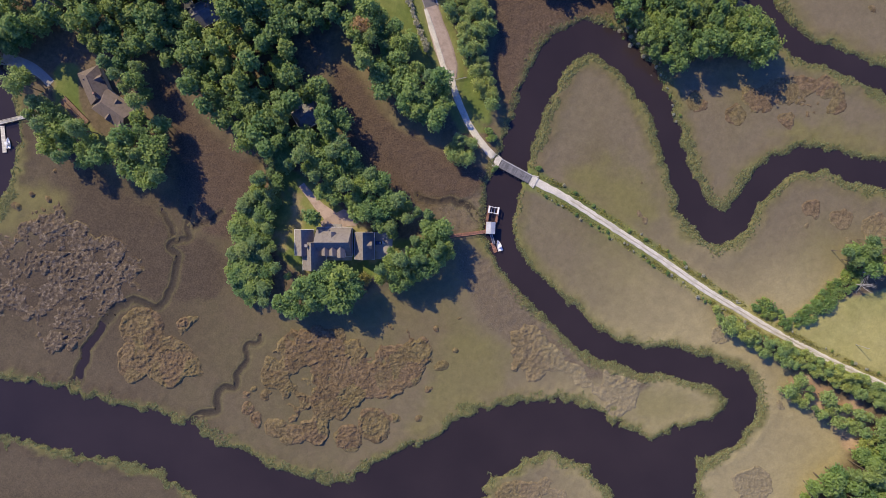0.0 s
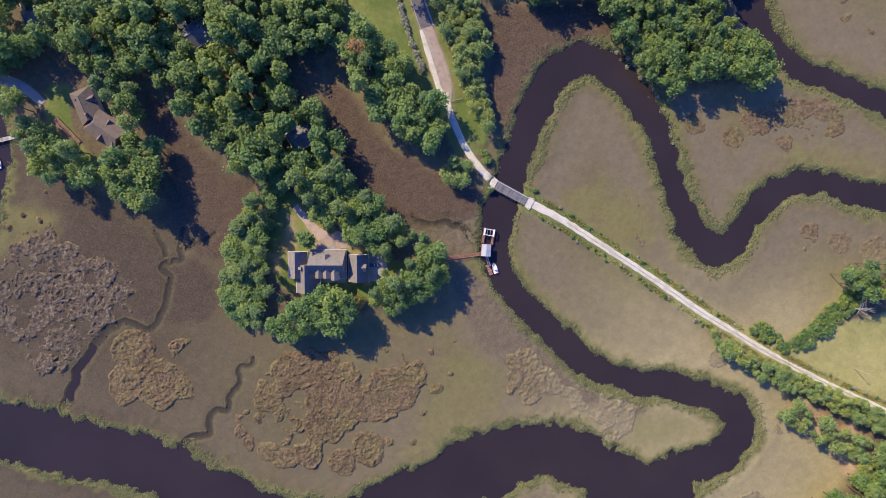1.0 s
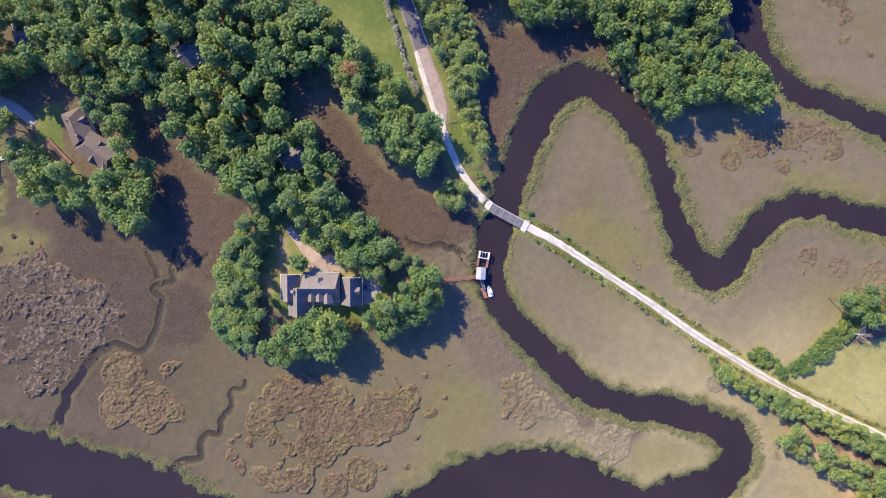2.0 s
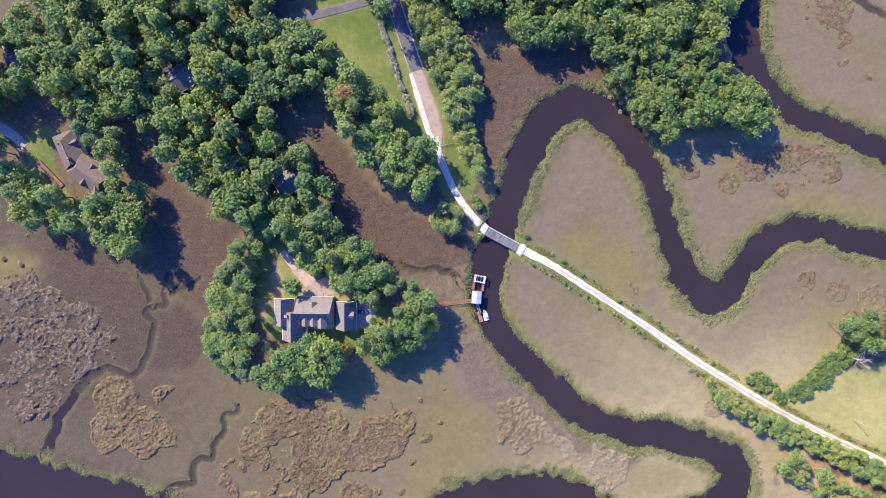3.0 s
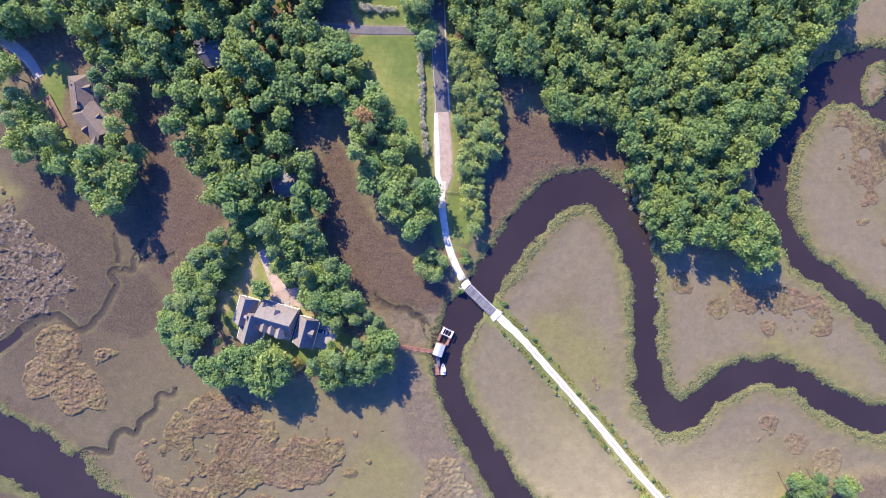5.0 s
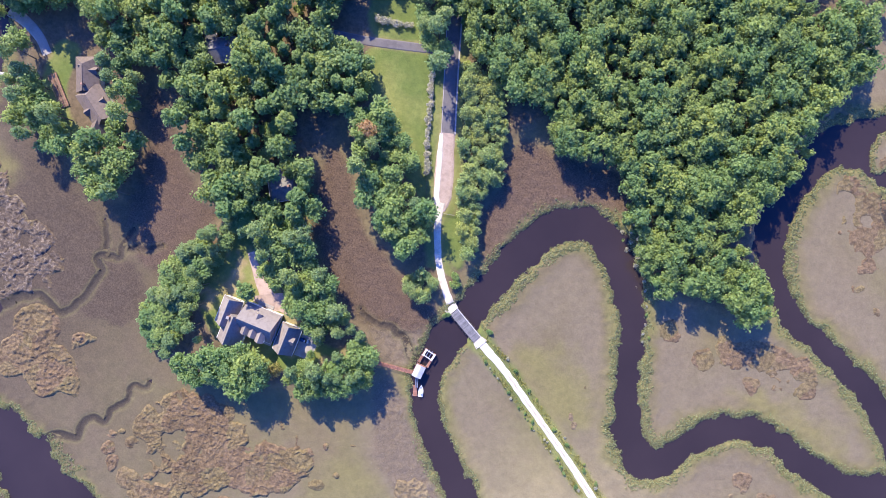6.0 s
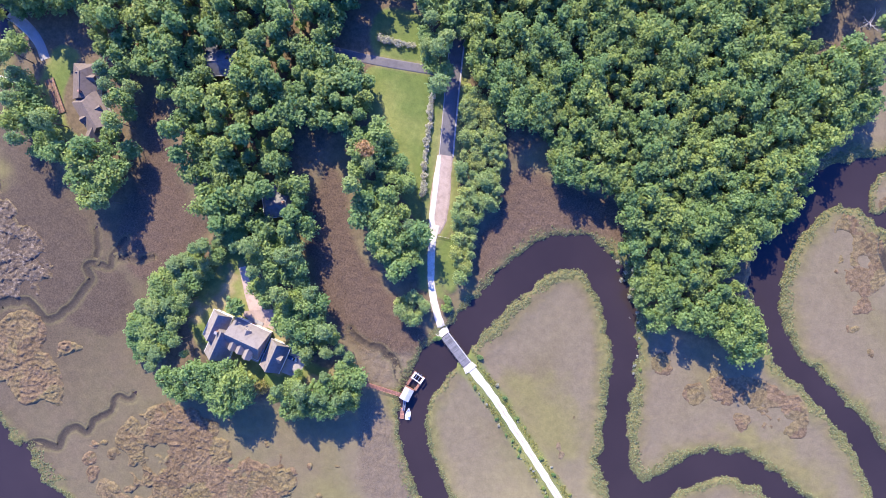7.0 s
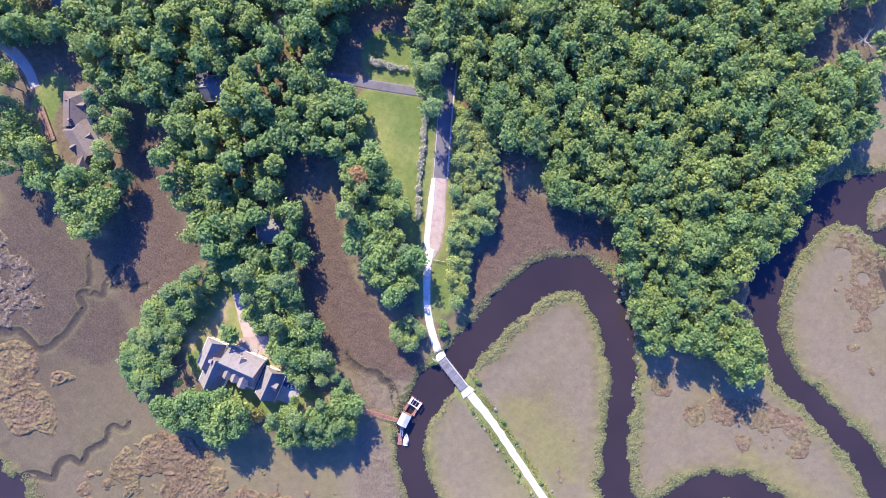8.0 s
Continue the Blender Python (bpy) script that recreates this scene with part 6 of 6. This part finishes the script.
def rail_along(parent, length, y, z, mat, step=2.4, high=1.0):
    n = max(1, round(length / step))
    for k in range(n + 1):
        x = k * length / n
        part("rail_post", boxed(x - 0.06, x + 0.06, y - 0.06, y + 0.06, z - 1.9, z + high, 0.01), mat, parent)
    part("hand_rail", boxed(0, length, y - 0.09, y + 0.09, z + high, z + high + 0.05, 0.01), mat, parent)
    part("mid_rail", boxed(0, length, y - 0.025, y + 0.025, z + high * 0.5, z + high * 0.5 + 0.09), mat, parent)


def walkway():
    a, b = Vector((-3.5, -13.6, 0)), Vector((20.0, -10.5, 0))
    w = thing("walkway", "reddish wooden walkway on posts over the marsh to the dock", "walkway", at=pose(a.x, a.y, 0, 0, 0, math.degrees(math.atan2(b.y - a.y, b.x - a.x))))
    length = (b - a).length
    plank_run(w, length, 1.5, 1.6, DECK_RED)
    for s in (-1, 1):
        rail_along(w, length, s * 0.78, 1.6, DECK_RED)


def boathouse():
    d = thing("dock_shelter", "roofed dock platform with a ribbed galvanized metal roof", "dock", at=pose(21.5, -8.7, 0, 0, 0, -3))
    plank_run(d, 5.0, 6.4, 1.5, DECK_RED)
    for ob in d.children:
        ob.matrix_basis = pose(-2.5, 0, 0) @ ob.matrix_basis
    for x in (-2.2, 2.2):
        for y in (-2.8, 2.8):
            part("post", boxed(x - 0.1, x + 0.1, y - 0.1, y + 0.1, -1.5, 3.9, 0.01), DECK_GREY, d)
    roof = part("roof", roof_shape(-2.2, 2.2, -2.9, 2.9, 3.9, 4.6, "y", (0, 0), 0.2, 0.08), METAL_ROOF, d, "ribbed metal roof")
    slope = math.degrees(math.atan2(0.7, 2.4))
    for s in (-1, 1):
        for k in range(13):
            y = -2.95 + k * 0.49
            part("rib", boxed(-1.22, 1.22, y - 0.025, y + 0.025, 0.0, 0.05), METAL_ROOF, roof, "", pose(s * 1.2, 0, 4.26, 0, s * slope, 0))


def boat_slip():
    s = thing("boat_lift", "U-shaped wooden boat slip with white lift beams", "boat lift", at=pose(21.9, -5.4, 0, 0, 0, -10))
    for x0, x1, name in ((-2.9, -1.6, "finger"), (2.0, 3.2, "finger")):
        f = part(name, boxed(x0, x1, 0.0, 8.0, 1.2, 1.3, 0.01), DECK_RED, s, "wooden finger pier")
        for y in (0.6, 3.9, 7.4):
            for x in (x0 - 0.12, x1 + 0.12):
                part("pile", rod(bmesh.new(), (x, y, -1.6), (x, y, 2.5), 0.13, 0.12, 8), DECK_GREY, f)
    for y in (4.6, 7.6):
        part("lift_beam", boxed(-2.4, 2.9, y - 0.14, y + 0.14, 2.5, 2.78, 0.02), WHITE_GEL, s, "white lift beam")
    for x in (-2.25, 2.55):
        part("drive_box", boxed(x - 0.42, x + 0.42, 4.3, 8.0, 2.8, 3.0, 0.04), WHITE_GEL, s, "white lift cover")
    for x in (-0.7, 0.9):
        part("bunk", boxed(x - 0.1, x + 0.1, 4.0, 8.0, 0.5, 0.7, 0.01), ALUMINIUM, s)


def floating_dock():
    g = thing("gangway", "narrow grey aluminium gangway down to the floating dock", "gangway", at=pose(21.8, -12.0, 0, 0, 0, -72))
    plank_run(g, 5.6, 1.1, 1.05, DECK_GREY)
    for y in (-0.56, 0.56):
        rail_along(g, 5.6, y, 1.05, ALUMINIUM, 1.4, 0.9)
    f = thing("floating_dock", "small reddish wooden floating dock beside the boat", "dock", at=pose(22.6, -16.6, 0, 0, 0, -70))
    plank_run(f, 5.6, 1.9, 0.5, DECK_RED)
    part("float", boxed(0.1, 5.5, -0.85, 0.85, -0.25, 0.24, 0.04), RUBBER, f, "black float")
    for x in (0.8, 4.8):
        part("pile", rod(bmesh.new(), (x, -1.1, -1.6), (x, -1.1, 2.4), 0.14, 0.13, 8), DECK_GREY, f)


def skiff(at, length=6.6, beam=2.5):
    b = thing("motor_boat", "white centre-console motor boat moored at the floating dock", "boat", at=at)
    stations = 9
    outer, inner = [], []
    for k in range(stations):
        u = k / (stations - 1)
        w = beam / 2 * (1 - max(0.0, (u - 0.45) / 0.55) ** 2.2 * 0.96)
        x = -length / 2 + u * length
        outer.append((x, w, 0.62 + 0.28 * u * u))
        inner.append((x + (0.15 if k == 0 else -0.12 * (k == stations - 1)), max(0.02, w - 0.2), 0.60 + 0.28 * u * u))
    verts, faces = [], []
    for (x, w, z), (xi, wi, zi) in zip(outer, inner):
        verts += [(x, -w * 0.72, -0.25), (x, w * 0.72, -0.25), (x, -w, z), (x, w, z), (xi, -wi, zi), (xi, wi, zi), (xi, -wi, 0.18), (xi, wi, 0.18)]
    for k in range(stations - 1):
        i, j = 8 * k, 8 * (k + 1)
        for p, q in ((0, 2), (2, 4), (4, 6), (3, 1), (5, 3), (7, 5), (6, 7), (1, 0)):
            faces.append((i + p, j + p, j + q, i + q))
    faces += [(0, 1, 3, 2), (2, 3, 5, 4), (4, 5, 7, 6)]
    j = 8 * (stations - 1)
    faces += [(j + 1, j, j + 2, j + 3), (j + 3, j + 2, j + 4, j + 5), (j + 5, j + 4, j + 6, j + 7)]
    part("hull", mesh_of(verts, faces), WHITE_GEL, b)
    part("console", boxed(-0.5, 0.35, -0.42, 0.42, 0.18, 1.25, 0.06), WHITE_GEL, b)
    part("windscreen", boxed(0.28, 0.34, -0.4, 0.4, 1.26, 1.6, 0.01), DARK_GLASS, b)
    part("seat", boxed(-1.35, -0.85, -0.45, 0.45, 0.18, 0.85, 0.06), DECK_GREY, b, "grey seat")
    part("cushion", boxed(1.1, 2.0, -0.4, 0.4, 0.19, 0.5, 0.05), ALUMINIUM, b)
    part("canopy", boxed(-1.0, 0.5, -0.75, 0.75, 2.05, 2.12, 0.02), WHITE_GEL, b, "white canopy top")
    for x in (-0.8, 0.3):
        for y in (-0.5, 0.5):
            part("canopy_pole", rod(bmesh.new(), (x, y, 0.2), (x, y, 2.05), 0.025), ALUMINIUM, b)
    part("outboard", boxed(-length / 2 - 0.55, -length / 2 + 0.02, -0.22, 0.22, 0.3, 1.15, 0.08), RUBBER, b, "dark outboard motor")


def garden_deck():
    d = thing("deck", "brown railed wooden deck on the slope below the house", "deck", at=pose(-202.2, 58.4, 0.9, 0, 0, -46.5))
    plank_run(d, 17.5, 4.2, 1.5, DECK_BROWN, 0.35)
    for y in (-2.1, 0.0, 2.1):
        rail_along(d, 17.5, y, 1.5, DECK_RED, 2.2, 1.0)


garden_deck()
walkway()
boathouse()
boat_slip()
floating_dock()
skiff(pose(26.3, -18.2, 0.0, 0, 0, 106), 5.8, 2.5)


def west_pier():
    p = thing("pier", "pale wooden pier from the shore into the pond", "pier", at=pose(-217, 50.9, 0, 0, 0, 192.7))
    plank_run(p, 20.5, 1.6, 1.4, LIMEROCK, 0.4)
    for s in (-1, 1):
        rail_along(p, 20.5, s * 0.8, 1.4, LIMEROCK, 3.0, 0.9)
    f = thing("floating_dock", "long pale floating dock in the pond", "dock", at=pose(-236.3, 45.0, 0, 0, 0, -88))
    plank_run(f, 14.0, 2.2, 0.5, LIMEROCK, 0.4)
    part("float", boxed(0.1, 13.8, -1.0, 1.0, -0.25, 0.24, 0.04), RUBBER, f)
    skiff(pose(-233.6, 36.0, 0, 0, 0, 92), 5.6, 2.2)


west_pier()

# ---- roadside ----
def utility_pole(x, y, label, high=9.2):
    z = ground_at(x, y)
    p = thing("utility_pole", label, "pole", at=pose(x, y, z))
    part("post", rod(bmesh.new(), (0, 0, -0.8), (0, 0, high), 0.17, 0.11, 10), DEAD_WOOD, p)
    part("cross_arm", boxed(-0.9, 0.9, -0.06, 0.06, high - 0.7, high - 0.55, 0.01), DEAD_WOOD, p)
    for k in (-0.75, 0, 0.75):
        part("insulator", rod(bmesh.new(), (k, 0, high - 0.55), (k, 0, high - 0.35), 0.05, 0.03), TRIM, p)


utility_pole(215.5, -70.5, "pale weathered utility pole standing on the lawn")


def tube_gate():
    z = 1.95
    g = thing("farm_gate", "dark tubular metal gate across the end of the gravel", "gate", at=pose(2.8, 67.7, z, 0, 0, 13))
    for x in (0.0, 3.0, 6.1):
        part("gate_post", rod(bmesh.new(), (x, 0, -0.5), (x, 0, 1.5), 0.09, 0.09, 8), BARK, g)
    for k in range(4):
        part("bar", rod(bmesh.new(), (0.1, 0, 0.35 + 0.3 * k), (6.0, 0, 0.35 + 0.3 * k), 0.04, 0.04, 6), GALV, g)


tube_gate()


def wire_fence():
    a, b = Vector((-11.1, 80.8, 1.95)), Vector((-5.6, 68.0, 1.95))
    f = thing("fence", "dark post and rail fence at the edge of the lawn", "fence", at=pose(*a, 0, 0, math.degrees(math.atan2(b.y - a.y, b.x - a.x))))
    length = (b - a).length
    for k in range(7):
        part("post", rod(bmesh.new(), (k * length / 6, 0, -0.4), (k * length / 6, 0, 1.25), 0.08, 0.07, 7), BARK, f)
    for z in (0.5, 0.85, 1.15):
        part("rail", boxed(0, length, -0.03, 0.03, z, z + 0.1), BARK, f)


wire_fence()

# Pale kerbs along the paved road.
for side, name in ((-1, "kerb_west"), (1, "kerb_east")):
    pts = curve_through(ROAD_PAVED, 10)
    t = np.gradient(pts[:, :2], axis=0)
    t /= np.hypot(*t.T)[:, None]
    off = np.stack([t[:, 1], -t[:, 0]], 1) * side
    wide = 0.75 if side < 0 else 0.4
    verts, faces = [], []
    for p, o in zip(pts, off):
        e = p[:2] + o * (p[2] / 2 - 0.05)
        for w, z in ((0, 1.9), (0, 2.13), (wide, 2.13), (wide, 1.9)):
            verts.append((*(e + o * w), z))
    for k in range(len(pts) - 1):
        faces += [(4 * k + j, 4 * k + (j + 1) % 4, 4 * k + 4 + (j + 1) % 4, 4 * k + 4 + j) for j in range(4)]
    tagged(part(name, mesh_of(verts, faces), CONCRETE), "pale concrete kerb strip along the asphalt road", "kerb", kind="structure")


# ---- single trees and shrubs ----
def lone_tree(name, label, x, y, seed, radius, height, mat, leaves=1500, size=0.7, low=0.3):
    ob = tree_template(name, label, "tree", seed, radius, height, 24, leaves, size, mat, low, 0.1, 0.3)
    ob.matrix_basis = pose(x, y, ground_at(x, y), 0, 0, seed * 37)


lone_tree("maple_tree", "tree with turned orange autumn leaves", -42.6, 90.6, 201, 5.4, 23.5, LEAF_TURNED)
lone_tree("magnolia_tree", "pale yellowish broad tree behind the house", -75.1, -41.0, 202, 5.6, 11.0, LEAF_YELLOW)
lone_tree("myrtle_tree", "small pale yellowish garden tree on the back lawn", -44.5, -35.5, 203, 3.6, 6.0, LEAF_YELLOW, 900, 0.5, 0.15)

for x, y, s in ((-29.6, -11.5, 0.62), (-29.4, -7.0, 0.55), (-30.5, -20.5, 0.45)):
    plant(OAKS[3], x, y, x, s, 0.9)

for x, y, s in ((-232, 95, 1.0), (-226, 99, 1.1), (-236, 88, 0.9), (-218, 97, 1.0), (-229, 86, 0.85), (-222.3, 89.3, 0.9), (-215.1, 86.7, 0.8), (-222.8, 82.8, 0.85)):
    plant(OAKS[0], x, y, x, s, 1.0)
for x, y, s in ((119.7, 236.1, 1.3), (149.0, 242.8, 1.2), (154.7, 237.9, 1.35), (153.3, 231.7, 1.0)):
    plant(YOUNG[1], x, y, x, s, 1.2)

rng = random.Random(5)
for line, gap in (([(-27.2, 127.0), (-22.8, 115.6), (-18.3, 99.9), (-11.6, 83.0)], 1.9), ([(-61.3, 142.5), (-53.2, 144.3), (-45.0, 146.0)], 1.7)):
    pts = curve_through(line, 30)
    last = None
    for p in pts:
        if last is None or np.hypot(*(p - last)) > gap:
            last = p
            plant(rng.choice(PALE_SHRUBS), p[0] + rng.uniform(-0.4, 0.4), p[1] + rng.uniform(-0.4, 0.4), rng.uniform(0, 6.28), rng.uniform(0.75, 1.15))

# Low shrubs on the south shoulder of the causeway, and at the bridge.
rng = random.Random(6)
cw = curve_through(CAUSEWAY, 40)
t = np.gradient(cw[:, :2], axis=0)
t /= np.hypot(*t.T)[:, None]
travelled = 0.0
for k in range(len(cw) - 1):
    travelled += np.hypot(*(cw[k + 1, :2] - cw[k, :2]))
    if cw[k, 0] > 245:
        break
    side = 1 if rng.random() < 0.8 else -1
    if travelled > 1.5 and cw[k, 0] > 52 and rng.random() < 0.5:
        travelled = 0.0
        p = cw[k, :2] + np.array([t[k, 1], -t[k, 0]]) * side * rng.uniform(3.2, 5.6)
        plant(rng.choice(SHRUBS if rng.random() < 0.65 else PALE_SHRUBS), p[0], p[1], rng.uniform(0, 6.28), rng.uniform(0.25, 0.62))
for x, y, s in ((21.9, 37.7, 1.5), (20.5, 41.5, 1.3), (24.0, 22.6, 1.0), (46.5, 22.5, 0.9), (22.8, 21.5, 0.7)):
    plant(rng.choice(SHRUBS), x, y, rng.uniform(0, 6.28), s)


# Greyish scrub where the dense woods meet the creek.
rng = random.Random(8)
for x, y in sow(BANK_SCRUB, 3.4, 0.2, 9):
    plant(rng.choice(PALE_SHRUBS if rng.random() < 0.5 else SHRUBS), x, y, rng.uniform(0, 6.28), rng.uniform(0.35, 0.75))


def snag(x, y, seed, high=11.0):
    """A dead tree: bare forked limbs."""
    rg = random.Random(seed)
    s = thing("dead_tree", "bare grey dead tree with forked limbs", "tree", "dead trees", pose(x, y, ground_at(x, y)))
    part("trunk", rod(bmesh.new(), (0, 0, -0.5), (rg.uniform(-0.6, 0.6), rg.uniform(-0.6, 0.6), high * 0.6), 0.32, 0.2, 8), DEAD_WOOD, s)
    for k in range(9):
        a, z = rg.uniform(0, 6.28), high * rg.uniform(0.4, 0.6)
        bm = bmesh.new()
        p, r = Vector((0, 0, z)), 0.16
        for j in range(3):
            q = p + Vector((math.cos(a) * 1.7, math.sin(a) * 1.7, rg.uniform(0.5, 1.4)))
            rod(bm, p, q, r, r * 0.6, 5)
            side = q + Vector((math.cos(a + 1) * 1.2, math.sin(a + 1) * 1.2, 0.5))
            rod(bm, q, side, r * 0.45, r * 0.15, 4)
            p, r, a = q, r * 0.6, a + rg.uniform(-0.5, 0.5)
        part("limb", bm, DEAD_WOOD, s)


for k, (x, y) in enumerate(((56.6, 129.0), (81.7, 127.0), (86.5, 124.5), (216.0, -32.0), (212.5, -38.0), (143.9, 240.2), (132.0, 252.0))):
    snag(x, y, 300 + k)

# Patterns that were never planted go.
for ob in OAKS + PINES + YOUNG + SHRUBS + PALE_SHRUBS:
    if ob.name not in USED:
        for o in (*ob.children_recursive, ob):
            bpy.data.objects.remove(o)
